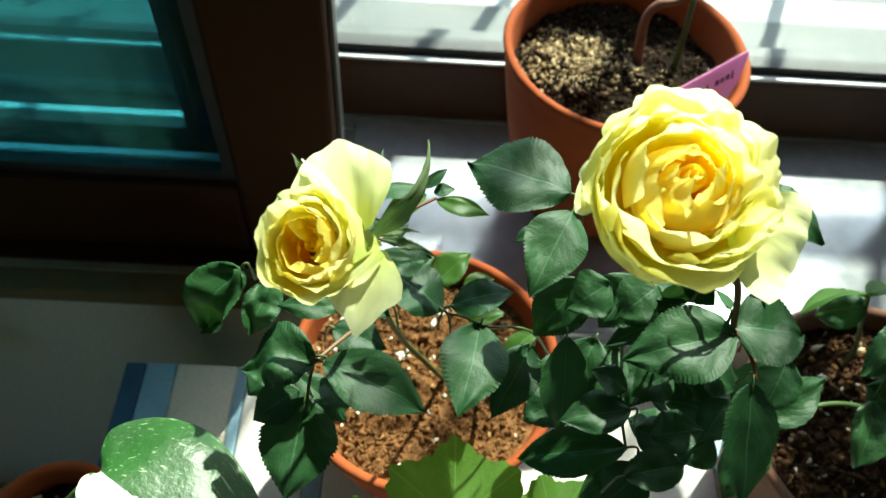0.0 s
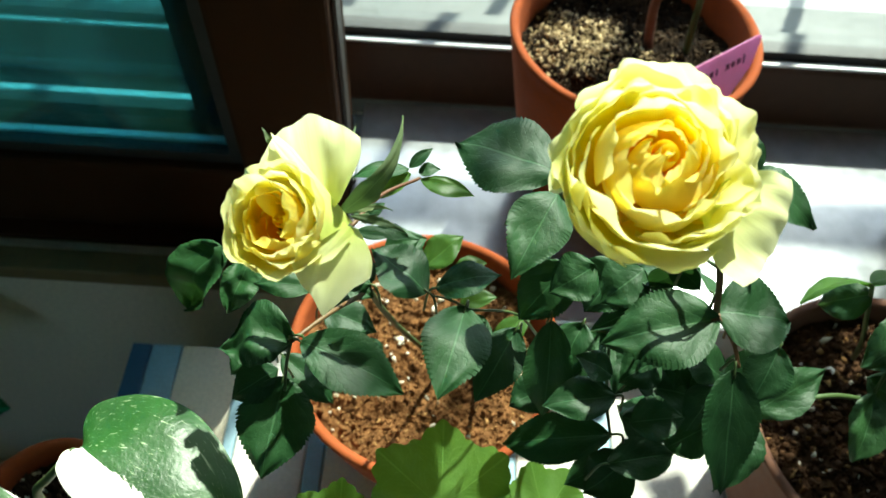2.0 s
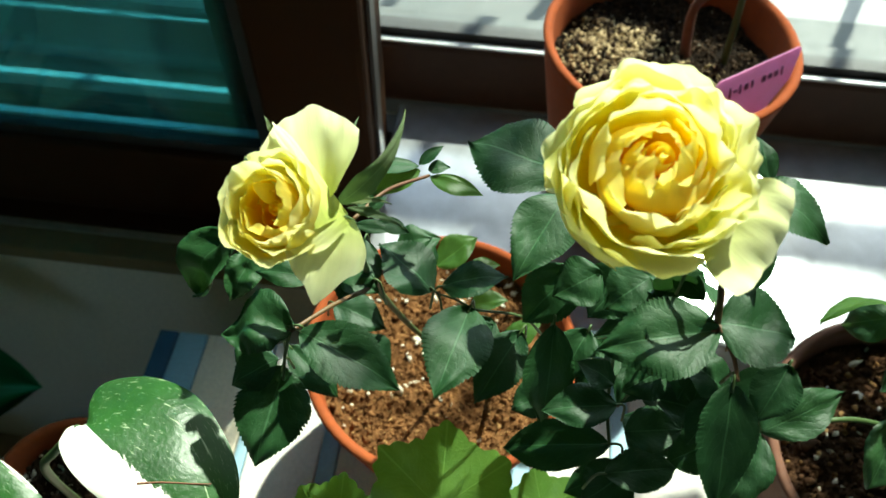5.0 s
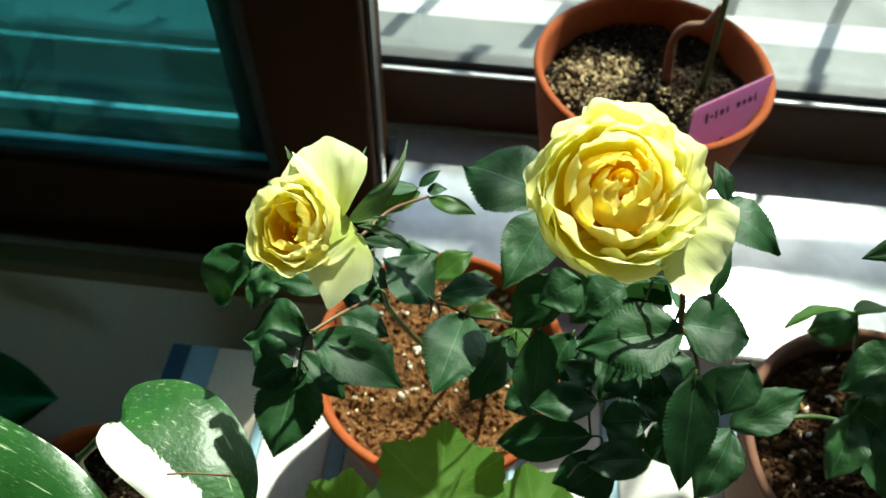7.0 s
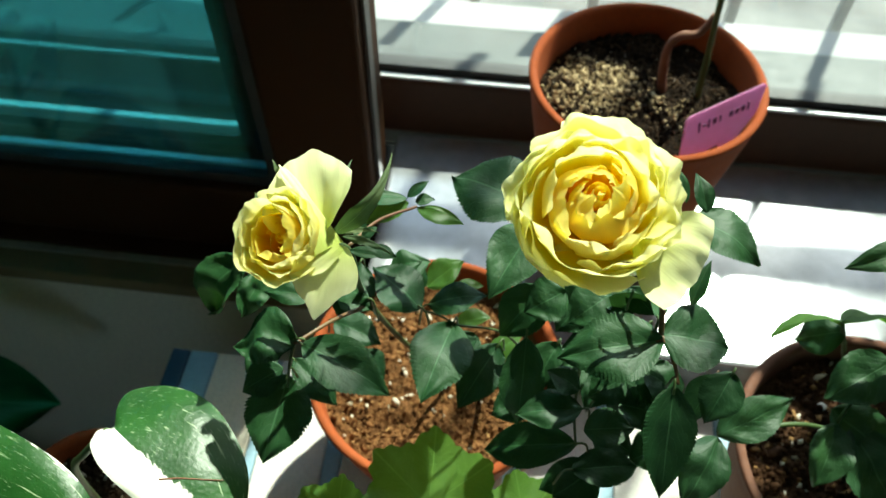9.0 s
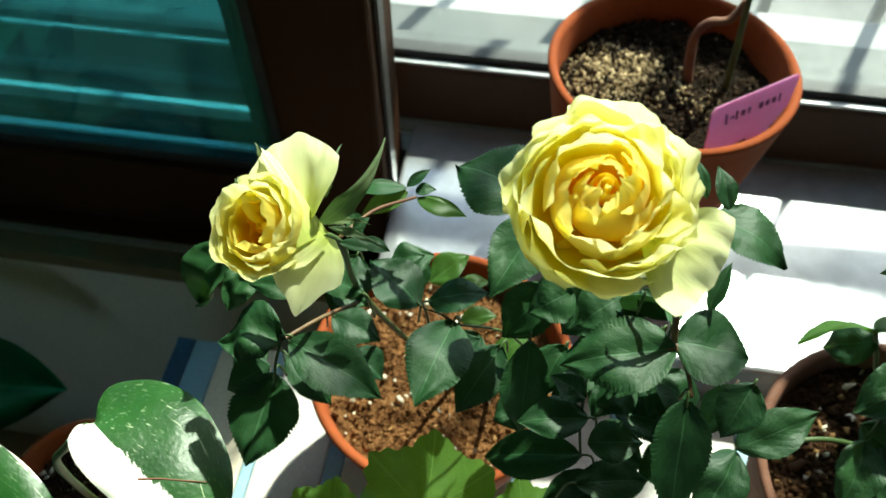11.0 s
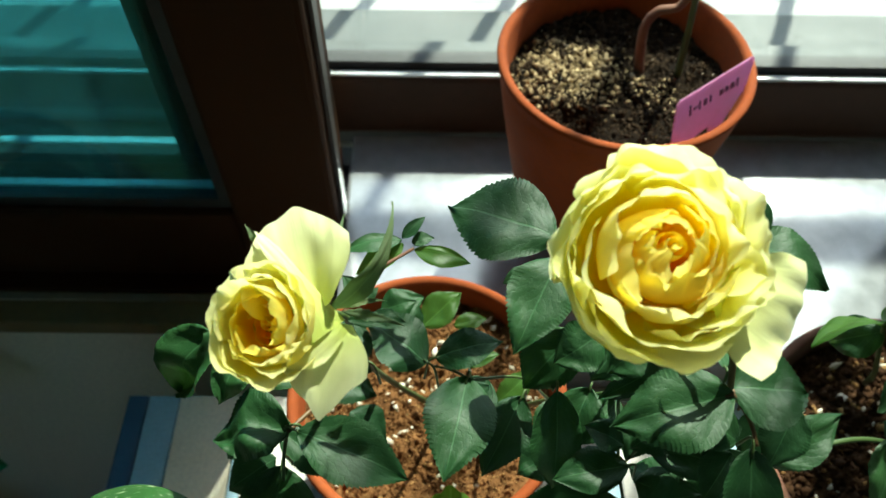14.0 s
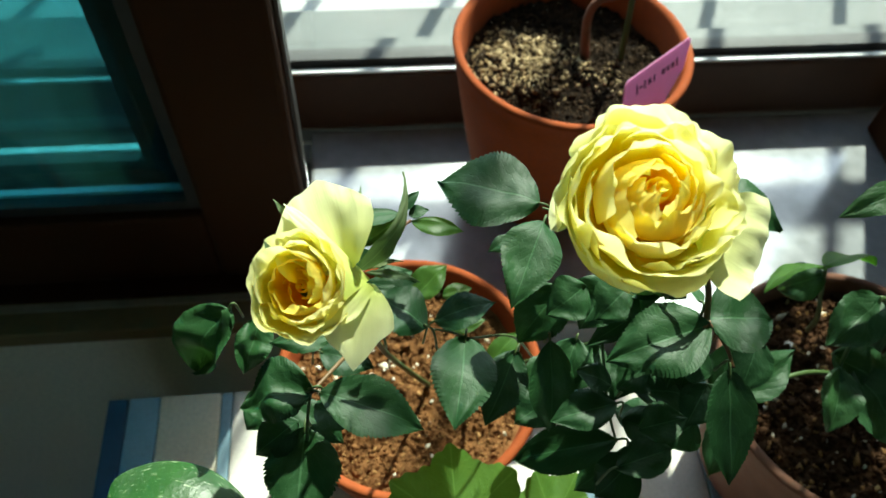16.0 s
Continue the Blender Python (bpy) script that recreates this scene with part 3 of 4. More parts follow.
def scroll(turns, r0, r1, z0, z1, seed):
    """The rolled petal at a flower's heart."""
    rows, uvs = [], []
    for i in range(13):
        v = i / 12
        row, uvr = [], []
        for j in range(61):
            q = j / 60
            a = seed + q * turns * 2 * math.pi
            r = (r0 + (r1 - r0) * q) * (0.75 + 0.55 * math.sin(v * 2.4)) * (1 + 0.12 * noise.noise(Vector((q * 6, v * 2, seed))))
            row.append(Vector((r * math.cos(a), r * math.sin(a), z0 + (z1 - z0) * v * (1 - 0.25 * q) + 0.03 * noise.noise(Vector((q * 9, 3, seed))))))
            uvr.append((q, v))
        rows.append(row)
        uvs.append(uvr)
    return rows, uvs


def bloom(parent, centre, axis, radius, heart, rings, seed):
    """A rose: a rolled heart, then rings of overlapping petals, ever wider and lower, on a green calyx."""
    z = Vector(axis).normalized()
    x = (Vector((1, 0, 0)) - z * z.x).normalized()
    m = Matrix((x, z.cross(x), z)).transposed().to_4x4()
    m.translation = centre
    m = m @ Matrix.Scale(radius, 4)
    bm = lathe(bmesh.new(), [(0.0, -1.05), (0.13, -1.02), (0.22, -0.86), (0.16, -0.70), (0.0, -0.66)], 20)
    bm.transform(m)
    head = part("flower", bm, STEM, parent, "yellow rose bloom with ruffled petals", smooth=True)

    def petal(rows, uvs, mat):
        part("petal", sheet(bmesh.new(), [[m @ p for p in row] for row in rows], uvs), mat, head)

    rows, uvs = scroll(*heart, seed)
    petal(rows, uvs, rings[0][-1])
    k = 0
    for count, first, spread, foot, belly, rim, lip, frill, mat in rings:
        for c in range(count):
            k += 1
            j = math.sin(seed + k * 2.7)
            rows, uvs = cup(radians(first + 360 / count * c + 16 * j), radians(spread * (1 + 0.12 * math.sin(seed + k * 1.7))), foot,
                            (belly[0] * (1 + 0.05 * j), belly[1]), (rim[0] * (1 + 0.08 * math.sin(k * 3.3 + seed)), rim[1] + 0.10 * math.sin(k * 4.1)), lip, frill, seed + k * 1.7, 0.14 if rim[0] < 0.6 else 0.03, 0.13 if rim[0] > 0.4 else 0.24)
            petal(rows, uvs, mat)
    return head


def guard(head, base, tip, width, facing, curl=0.3, seed=0.0, roll=0.0, skew=0.0, neck=0.35, cupped=0.12, round_off=0.16, shoulder=2.6, mat=None):
    """A large outer petal that has folded back from the bloom, its rim turned over."""
    base, tip = Vector(base), Vector(tip)
    length = (tip - base).length
    y = (tip - base) / length
    z = Vector(facing)
    z = (z - y * z.dot(y)).normalized()
    x = y.cross(z)
    rows, uvs = [], []
    for i in range(23):
        v = i / 22
        row, uvr = [], []
        for j in range(25):
            u = j / 12 - 1
            half = 0.5 * width * (neck + (1 - neck) * math.sin(min(1.0, v * 1.25) * math.pi / 2))
            top = 1 - round_off * abs(u) ** shoulder + skew * u + 0.06 * noise.noise(Vector((u * 2.4, seed, 1.0))) + 0.05 * max(0.0, 1 - 4 * abs(u - 0.1))
            w = v * top
            lift = cupped * width * u * u * (1 - 0.5 * v) - curl * length * max(0.0, w - 0.6) ** 1.7 * 2.0
            lift += roll * width * u * abs(u) * v + 0.08 * length * math.sin(w * 3.1) + 0.13 * width * noise.noise(Vector((u * 1.3, v * 1.3, seed))) + 0.024 * width * noise.noise(Vector((u * 4.0, v * 3.0, seed)))
            lift += 0.035 * width * v * v * noise.noise(Vector((u * 6.0, v * 2.0, seed + 4)))
            lift -= curl * 0.6 * width * max(0.0, abs(u) - 0.72) ** 1.5 * v
            row.append(base + y * (w * length) + x * (u * half) + z * lift)
            uvr.append((0.5 + 0.5 * u, v))
        rows.append(row)
        uvs.append(uvr)
    return part("petal", sheet(bmesh.new(), rows, uvs), mat or PETAL_GUARD, head, "pale lemon outer petal folded back")


def stem(points, r0, r1, mat=None, parent=None, name="stem"):
    return part(name, tube(bmesh.new(), points, r0, r1), mat or STEM, parent or ROSE, smooth=True)


build_room()
build_window()
build_table()

pot("terracotta pot of brown soil holding a yellow rose", 0.034, 0.480, 0.580, 0.0746, TABLE_Z, SOIL, 0.016,
            (("crumb", CRUMB, 2200, 0.0003, 0.0011, None), ("clod", SOIL, 7000, 0.0003, 0.0017, None), ("lump", SOIL, 240, 0.0012, 0.0036, None), ("lump", CRUMB, 70, 0.0010, 0.0026, None), ("perlite", GRIT, 100, 0.0011, 0.0038, None)), seed=2)
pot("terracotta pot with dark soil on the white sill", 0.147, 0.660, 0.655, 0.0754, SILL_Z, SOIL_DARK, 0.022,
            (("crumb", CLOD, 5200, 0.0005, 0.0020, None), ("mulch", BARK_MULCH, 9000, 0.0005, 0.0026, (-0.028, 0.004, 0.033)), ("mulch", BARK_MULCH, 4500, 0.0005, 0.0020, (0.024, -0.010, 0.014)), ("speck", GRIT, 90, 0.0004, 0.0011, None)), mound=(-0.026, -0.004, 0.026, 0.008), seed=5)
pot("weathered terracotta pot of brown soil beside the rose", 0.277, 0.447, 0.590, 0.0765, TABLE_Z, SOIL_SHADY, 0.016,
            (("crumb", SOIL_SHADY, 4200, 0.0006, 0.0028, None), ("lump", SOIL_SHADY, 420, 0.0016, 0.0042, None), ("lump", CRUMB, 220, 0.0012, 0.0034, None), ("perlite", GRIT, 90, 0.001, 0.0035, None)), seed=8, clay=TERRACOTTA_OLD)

# ---- the rose plant ----
ROSE = empty("rose_plant", (0.034, 0.480, 0.566))
tagged(ROSE, "rose plant with two yellow blooms and dark green toothed leaves", "rose")
ROSE.location = (0, 0, 0)
stem([(0.045, 0.478, 0.560), (0.034, 0.462, 0.610), (0.020, 0.444, 0.672), (0.014, 0.424, 0.735), (0.013, 0.417, 0.772), (0.0003, 0.4029, 0.7906)], 0.00140, 0.00094)
stem([(0.062, 0.470, 0.560), (0.080, 0.448, 0.640), (0.100, 0.418, 0.720), (0.117, 0.397, 0.771)], 0.00140, 0.00101)
stem([(0.117, 0.397, 0.771), (0.114, 0.402, 0.785), (0.106, 0.408, 0.800)], 0.00101, 0.00094, STEM_RED)
stem([(0.117, 0.397, 0.771), (0.121, 0.389, 0.769), (0.1228, 0.383, 0.7657)], 0.00070, 0.00055, STEM_RED)
stem([(0.016, 0.428, 0.720), (0.006, 0.410, 0.735), (-0.0045, 0.395, 0.741)], 0.00086, 0.00070, STEM_RED)
stem([(-0.0045, 0.395, 0.741), (-0.006, 0.390, 0.734), (-0.0069, 0.3859, 0.7249)], 0.00062, 0.00047)
stem([(0.013, 0.419, 0.770), (0.020, 0.436, 0.764), (0.0312, 0.4522, 0.7541)], 0.00070, 0.00055, STEM_RED)
stem([(0.086, 0.438, 0.665), (0.070, 0.430, 0.705), (0.0508, 0.4215, 0.7218)], 0.00062, 0.00047)
stem([(0.0508, 0.4215, 0.7218), (0.044, 0.425, 0.7215), (0.0372, 0.4276, 0.7197)], 0.00047, 0.00039)
stem([(0.100, 0.418, 0.720), (0.098, 0.395, 0.716), (0.0992, 0.382, 0.712)], 0.00062, 0.00047)
stem([(0.114, 0.402, 0.785), (0.092, 0.424, 0.782), (0.0692, 0.4283, 0.7890)], 0.00055, 0.00039)
rose_leaf((-0.0313, 0.4263, 0.7448), (-0.0483, 0.4182, 0.7155), 0.0105, 0.0123, (-0.2, -0.3, 1), fold=0.35, curl=0.35, wave=0.3)
rose_leaf((-0.0192, 0.4185, 0.7509), (-0.0261, 0.4038, 0.7403), 0.0067, 0.0059, (0.1, -0.3, 1), fold=0.3, curl=0.35, wave=0.3)
rose_leaf((-0.0036, 0.3968, 0.7417), (-0.0276, 0.3949, 0.7337), 0.0090, 0.0133, (-0.1, -0.1, 1), fold=0.3, curl=0.4, wave=0.2)
rose_leaf((-0.0098, 0.3919, 0.7274), (-0.0243, 0.3839, 0.7204), 0.0074, 0.0074, (0.08, -0.12, 1))
rose_leaf((-0.0077, 0.3898, 0.7269), (-0.0115, 0.3605, 0.7148), 0.0139, 0.0126, (-0.05, -0.35, 1), fold=0.1, curl=0.1, bend=-0.06)
rose_leaf((-0.0015, 0.3951, 0.7415), (0.0313, 0.3846, 0.7308), 0.0097, 0.0105, (0.25, -0.2, 1), fold=0.35, curl=0.2, bend=0.05)
rose_leaf((-0.0188, 0.4177, 0.6849), (0.0019, 0.4042, 0.6727), 0.0077, 0.0077, (0.08, -0.12, 1))
rose_leaf((-0.0078, 0.4447, 0.6747), (0.0151, 0.4379, 0.6705), 0.0088, 0.0093, (0.08, -0.12, 1))
rose_leaf((0.0092, 0.4424, 0.7271), (0.0041, 0.4199, 0.7195), 0.0109, 0.0100, (0.1, -0.1, 1), curl=0.25)
rose_leaf((0.0032, 0.4058, 0.7566), (-0.0156, 0.4061, 0.7561), 0.0047, 0.0047, (-0.19, -0.17, 1))
rose_leaf((0.0361, 0.4277, 0.7215), (0.0151, 0.4388, 0.7298), 0.0117, 0.0112, (0.12, 0.05, 1), fold=0.1)
rose_leaf((0.0274, 0.4570, 0.6854), (0.0308, 0.4687, 0.6926), 0.0040, 0.0049, (0.08, -0.12, 1))
rose_leaf((0.0388, 0.4292, 0.7222), (0.0614, 0.4329, 0.7279), 0.0078, 0.0083, (0.1, 0.06, 1), fold=0.12, curl=0.2)
rose_leaf((0.0495, 0.4220, 0.7223), (0.0418, 0.3861, 0.7250), 0.0125, 0.0117, (0.12, 0.02, 1), fold=0.14, curl=0.12, bend=0.03)
rose_leaf((0.0334, 0.4613, 0.6858), (0.0485, 0.4731, 0.6930), 0.0078, 0.0068, (0.08, -0.12, 1), young=1)
rose_leaf((0.0459, 0.4610, 0.6870), (0.0592, 0.4643, 0.6873), 0.0043, 0.0038, (0.08, -0.12, 1), young=1)
rose_leaf((0.0173, 0.4654, 0.6893), (0.0337, 0.4718, 0.6916), 0.0066, 0.0083, (0.08, -0.12, 1))
rose_leaf((0.0486, 0.4485, 0.6784), (0.0640, 0.4514, 0.6815), 0.0058, 0.0037, (0.08, -0.12, 1), young=1)
rose_leaf((0.0636, 0.4356, 0.6698), (0.0788, 0.4468, 0.6779), 0.0054, 0.0058, (0.08, -0.12, 1), young=1)
rose_leaf((0.0773, 0.4549, 0.7570), (0.0423, 0.4718, 0.7518), 0.0162, 0.0162, (-0.05, -0.12, 1), fold=0.12, curl=0.12)
rose_leaf((0.0765, 0.4443, 0.7602), (0.0622, 0.4158, 0.7519), 0.0103, 0.0110, (0.14, 0.05, 1), fold=0.14, curl=0.12)
rose_leaf((0.0746, 0.4662, 0.7210), (0.0630, 0.4617, 0.7184), 0.0038, 0.0038, (0.08, -0.12, 1))
rose_leaf((0.0832, 0.4278, 0.7448), (0.0676, 0.4174, 0.7242), 0.0099, 0.0099, (0.08, -0.12, 1))
rose_leaf((0.0774, 0.4127, 0.7332), (0.0774, 0.3898, 0.7061), 0.0088, 0.0088, (0.08, -0.12, 1))
rose_leaf((0.0679, 0.4170, 0.7188), (0.0546, 0.3937, 0.7067), 0.0088, 0.0088, (0.1, -0.2, 1))
rose_leaf((0.1003, 0.4292, 0.7463), (0.0879, 0.4151, 0.7358), 0.0104, 0.0104, (0.24, -0.14, 1))
rose_leaf((0.1178, 0.3955, 0.7701), (0.0857, 0.3888, 0.7636), 0.0123, 0.0110, (-0.1, -0.25, 1), fold=0.28, curl=0.25)
rose_leaf((0.1170, 0.3972, 0.7705), (0.1386, 0.3970, 0.7684), 0.0122, 0.0122, (0.1, -0.1, 1), fold=0.16, curl=0.2, tipped=0.75)
rose_leaf((0.1218, 0.3825, 0.7650), (0.1212, 0.3550, 0.7429), 0.0090, 0.0090, (0.08, 0.0, 1), fold=0.14, curl=0.12, bend=-0.04)
rose_leaf((0.1346, 0.3995, 0.7254), (0.1199, 0.4069, 0.7301), 0.0076, 0.0076, (0.23, -0.27, 1))
rose_leaf((0.1104, 0.4186, 0.7392), (0.0901, 0.4102, 0.7324), 0.0047, 0.0047, (0.12, -0.23, 1))
rose_leaf((0.1070, 0.4071, 0.7778), (0.1104, 0.4186, 0.7392), 0.0062, 0.0062, (-0.06, 0.03, 1))
rose_leaf((0.1154, 0.4014, 0.7741), (0.1183, 0.4273, 0.7457), 0.0044, 0.0044, (0.23, -0.23, 1))
rose_leaf((0.0974, 0.3744, 0.7436), (0.1139, 0.3770, 0.7441), 0.0071, 0.0067, (0.08, -0.12, 1))
rose_leaf((0.1003, 0.3936, 0.7194), (0.0763, 0.3900, 0.7159), 0.0074, 0.0078, (0.08, -0.12, 1))
rose_leaf((0.0991, 0.3829, 0.7122), (0.0663, 0.3884, 0.6832), 0.0090, 0.0090, (0, -0.25, 1), curl=0.2)
rose_leaf((0.0983, 0.3745, 0.7082), (0.1259, 0.3844, 0.6946), 0.0074, 0.0078, (0.05, -0.2, 1))
rose_leaf((0.1078, 0.3857, 0.6824), (0.0898, 0.3773, 0.6758), 0.0076, 0.0072, (0.08, -0.12, 1))
rose_leaf((0.0986, 0.3987, 0.7235), (0.0860, 0.4039, 0.7266), 0.0057, 0.0057, (-0.01, -0.01, 1))
rose_leaf((0.1512, 0.4155, 0.7164), (0.1421, 0.3996, 0.7042), 0.0064, 0.0075, (0.08, -0.12, 1))
rose_leaf((0.1265, 0.4371, 0.7820), (0.1503, 0.4262, 0.7738), 0.0108, 0.0104, (0.08, 0.0, 1), fold=0.1, curl=0.08)
rose_leaf((0.1303, 0.4368, 0.7848), (0.1259, 0.4478, 0.7918), 0.0037, 0.0037, (0.1, -0.1, 1), fold=0.3)
rose_leaf((0.1257, 0.4061, 0.7756), (0.1306, 0.4182, 0.7839), 0.0025, 0.0032, (-0.4, -0.2, 1), fold=0.5)
rose_leaf((0.1234, 0.4389, 0.7863), (0.1192, 0.4479, 0.7933), 0.0021, 0.0022, (0.1, -0.1, 1), fold=0.3)
rose_leaf((0.0315, 0.4521, 0.7539), (0.0499, 0.4494, 0.7499), 0.0022, 0.0052, (0.15, -0.3, 0.9), fold=0.3, young=1, bend=0.12)
rose_leaf((0.0275, 0.4542, 0.7561), (0.0083, 0.4497, 0.7553), 0.0057, 0.0029, (0.0, 0.1, 1), fold=0.3, bend=0.06)
rose_leaf((0.0281, 0.4531, 0.7552), (0.0128, 0.4440, 0.7507), 0.0037, 0.0045, (0.0, -0.5, 0.8), young=1)
rose_leaf((0.0275, 0.4546, 0.7562), (0.0350, 0.4609, 0.7599), 0.0020, 0.0027, (0.08, -0.12, 1), fold=0.4)
rose_leaf((0.0307, 0.4535, 0.7552), (0.0379, 0.4554, 0.7556), 0.0031, 0.0024, (0.08, -0.12, 1))
rose_leaf((0.0214, 0.4162, 0.7744), (0.0305, 0.4148, 0.7723), 0.0026, 0.0026, (-0.05, -0.29, 1))
rose_leaf((0.0184, 0.4185, 0.7764), (0.0231, 0.4222, 0.7784), 0.0020, 0.0020, (0.05, -0.3, 1))
rose_leaf((0.0147, 0.4144, 0.7739), (0.0273, 0.4150, 0.7728), 0.0022, 0.0022, (0.14, -0.38, 1))
rose_leaf((0.0896, 0.4247, 0.7490), (0.0753, 0.4171, 0.7430), 0.0088, 0.0088, (0.21, -0.39, 1))
rose_leaf((0.1042, 0.4221, 0.7526), (0.0910, 0.4129, 0.7456), 0.0091, 0.0091, (0.22, -0.15, 1))
rose_leaf((0.1203, 0.4190, 0.7413), (0.1071, 0.4042, 0.7302), 0.0109, 0.0109, (0.01, -0.24, 1))
rose_leaf((0.0906, 0.4195, 0.7208), (0.0830, 0.4035, 0.7092), 0.0085, 0.0085, (-0.15, 0.04, 1))
rose_leaf((0.1220, 0.4133, 0.7177), (0.1086, 0.4024, 0.7094), 0.0095, 0.0095, (0.29, -0.25, 1))
rose_leaf((0.1289, 0.4120, 0.7293), (0.1246, 0.3970, 0.7185), 0.0092, 0.0092, (-0.16, -0.3, 1))
rose_leaf((0.0833, 0.4074, 0.6960), (0.0680, 0.4002, 0.6903), 0.0078, 0.0078, (-0.02, -0.2, 1))
rose_leaf((0.1092, 0.3813, 0.6969), (0.0940, 0.3705, 0.6886), 0.0104, 0.0104, (0.26, -0.33, 1))
rose_leaf((0.1521, 0.4083, 0.7325), (0.1435, 0.3926, 0.7211), 0.0080, 0.0080, (-0.05, -0.32, 1))
rose_leaf((0.1187, 0.4169, 0.7103), (0.1027, 0.4082, 0.7035), 0.0092, 0.0092, (0.21, -0.32, 1))
rose_leaf((0.0588, 0.4321, 0.6941), (0.0462, 0.4210, 0.6857), 0.0077, 0.0077, (-0.18, -0.18, 1))
rose_leaf((0.0057, 0.4283, 0.6770), (0.0199, 0.4193, 0.6712), 0.0080, 0.0080, (0.08, -0.22, 1))
rose_leaf((-0.0195, 0.4095, 0.7117), (-0.0308, 0.3995, 0.7042), 0.0080, 0.0080, (-0.01, -0.14, 1))
rose_leaf((0.1086, 0.4173, 0.7653), (0.1176, 0.4104, 0.7608), 0.0052, 0.0052, (-0.09, -0.39, 1))
rose_leaf((0.0174, 0.4602, 0.7001), (0.0309, 0.4633, 0.7028), 0.0069, 0.0069, (-0.12, -0.34, 1))
rose_leaf((0.0033, 0.4278, 0.7256), (0.0174, 0.4232, 0.7230), 0.0069, 0.0069, (0.07, -0.01, 1))
rose_leaf((0.0171, 0.4305, 0.7587), (0.0104, 0.4362, 0.7625), 0.0032, 0.0032, (-0.07, -0.38, 1))
rose_leaf((0.1010, 0.4180, 0.7150), (0.0880, 0.4040, 0.7090), 0.0078, 0.0078, (0.08, -0.12, 1))
rose_leaf((0.1120, 0.4160, 0.7120), (0.1030, 0.4000, 0.7060), 0.0083, 0.0083, (0.08, -0.12, 1))
rose_leaf((0.1260, 0.4160, 0.7220), (0.1210, 0.3990, 0.7160), 0.0082, 0.0082, (0.08, -0.12, 1))
rose_leaf((0.1210, 0.3940, 0.6950), (0.1080, 0.4040, 0.6890), 0.0071, 0.0081, (0.08, -0.12, 1))
rose_leaf((0.0860, 0.4230, 0.7000), (0.0740, 0.4100, 0.6940), 0.0072, 0.0072, (0.08, -0.12, 1))
rose_leaf((0.1350, 0.4020, 0.7120), (0.1400, 0.3900, 0.7060), 0.0069, 0.0069, (0.08, -0.12, 1))
rose_leaf((0.1040, 0.4240, 0.7450), (0.0920, 0.4210, 0.7390), 0.0072, 0.0063, (0.08, -0.12, 1))
rose_leaf((0.1140, 0.4170, 0.7520), (0.1030, 0.4270, 0.7460), 0.0074, 0.0070, (0.1, 0.05, 1))
rose_leaf((0.0950, 0.3950, 0.7000), (0.0820, 0.4060, 0.6940), 0.0069, 0.0069, (0.08, -0.12, 1))
rose_leaf((0.1170, 0.3790, 0.6900), (0.1050, 0.3870, 0.6840), 0.0080, 0.0080, (0.08, -0.12, 1))
rose_leaf((-0.0080, 0.4140, 0.6900), (0.0060, 0.4060, 0.6840), 0.0076, 0.0076, (0.08, -0.12, 1))
rose_leaf((0.0170, 0.4210, 0.7350), (-0.0030, 0.4290, 0.7290), 0.0057, 0.0057, (0.08, -0.12, 1))
rose_leaf((0.0580, 0.4370, 0.6900), (0.0490, 0.4230, 0.6840), 0.0086, 0.0086, (0.08, -0.12, 1))
rose_leaf((0.1090, 0.4010, 0.7140), (0.1350, 0.3980, 0.7080), 0.0080, 0.0084, (0.08, -0.12, 1))
rose_leaf((0.1070, 0.3950, 0.7000), (0.1240, 0.3890, 0.6940), 0.0082, 0.0082, (0.08, -0.12, 1))
rose_leaf((0.1350, 0.3920, 0.7000), (0.1220, 0.3860, 0.6940), 0.0084, 0.0084, (0.08, -0.12, 1))
rose_leaf((0.1160, 0.4080, 0.7200), (0.1030, 0.4010, 0.7140), 0.0080, 0.0080, (0.08, -0.12, 1))
rose_leaf((0.1320, 0.3960, 0.7250), (0.1220, 0.3830, 0.7190), 0.0074, 0.0074, (0.08, -0.12, 1))

RINGS = ((3, 215, 84, (0.05, -0.70), (0.60, -0.20), (0.20, 0.22), 0.0, 0.05, PETAL_HEART), (3, 262, 86, (0.05, -0.72), (0.80, -0.35), (0.34, 0.15), 0.04, 0.07, PETAL_HEART),
         (3, 20, 80, (0.05, -0.75), (0.90, -0.62), (0.53, 0.12), 0.08, 0.10, PETAL), (3, 100, 82, (0.05, -0.80), (1.00, -0.82), (0.77, 0.02), 0.12, 0.15, PETAL),
         (5, 80, 56, (0.05, -0.85), (1.10, -0.86), (0.88, -0.04), 0.10, 0.13, PETAL_PALE), (6, 20, 52, (0.05, -0.88), (1.15, -0.88), (0.97, -0.14), 0.08, 0.09, PETAL_PALE))
head2 = bloom(ROSE, (0.0884, 0.4034, 0.8260), (0.05, -0.38, 0.92), 0.0219, (2.2, 0.02, 0.15, -0.45, 0.22), RINGS, 3.0)
guard(head2, (0.1017, 0.4012, 0.8136), (0.1181, 0.3934, 0.8092), 0.0290, (0.05, -0.45, 0.85), 0.16, 1.0, 0.05, 0.05, round_off=0.22)
guard(head2, (0.0767, 0.4140, 0.8064), (0.0684, 0.4192, 0.8066), 0.0200, (-0.1, -0.4, 0.9), 0.05, 6.0, cupped=0.18, round_off=0.35)
guard(head2, (0.0831, 0.4076, 0.8067), (0.0758, 0.4050, 0.7996), 0.0250, (-0.2, -0.5, 0.8), 0.08, 4.0, cupped=0.22, round_off=0.35)
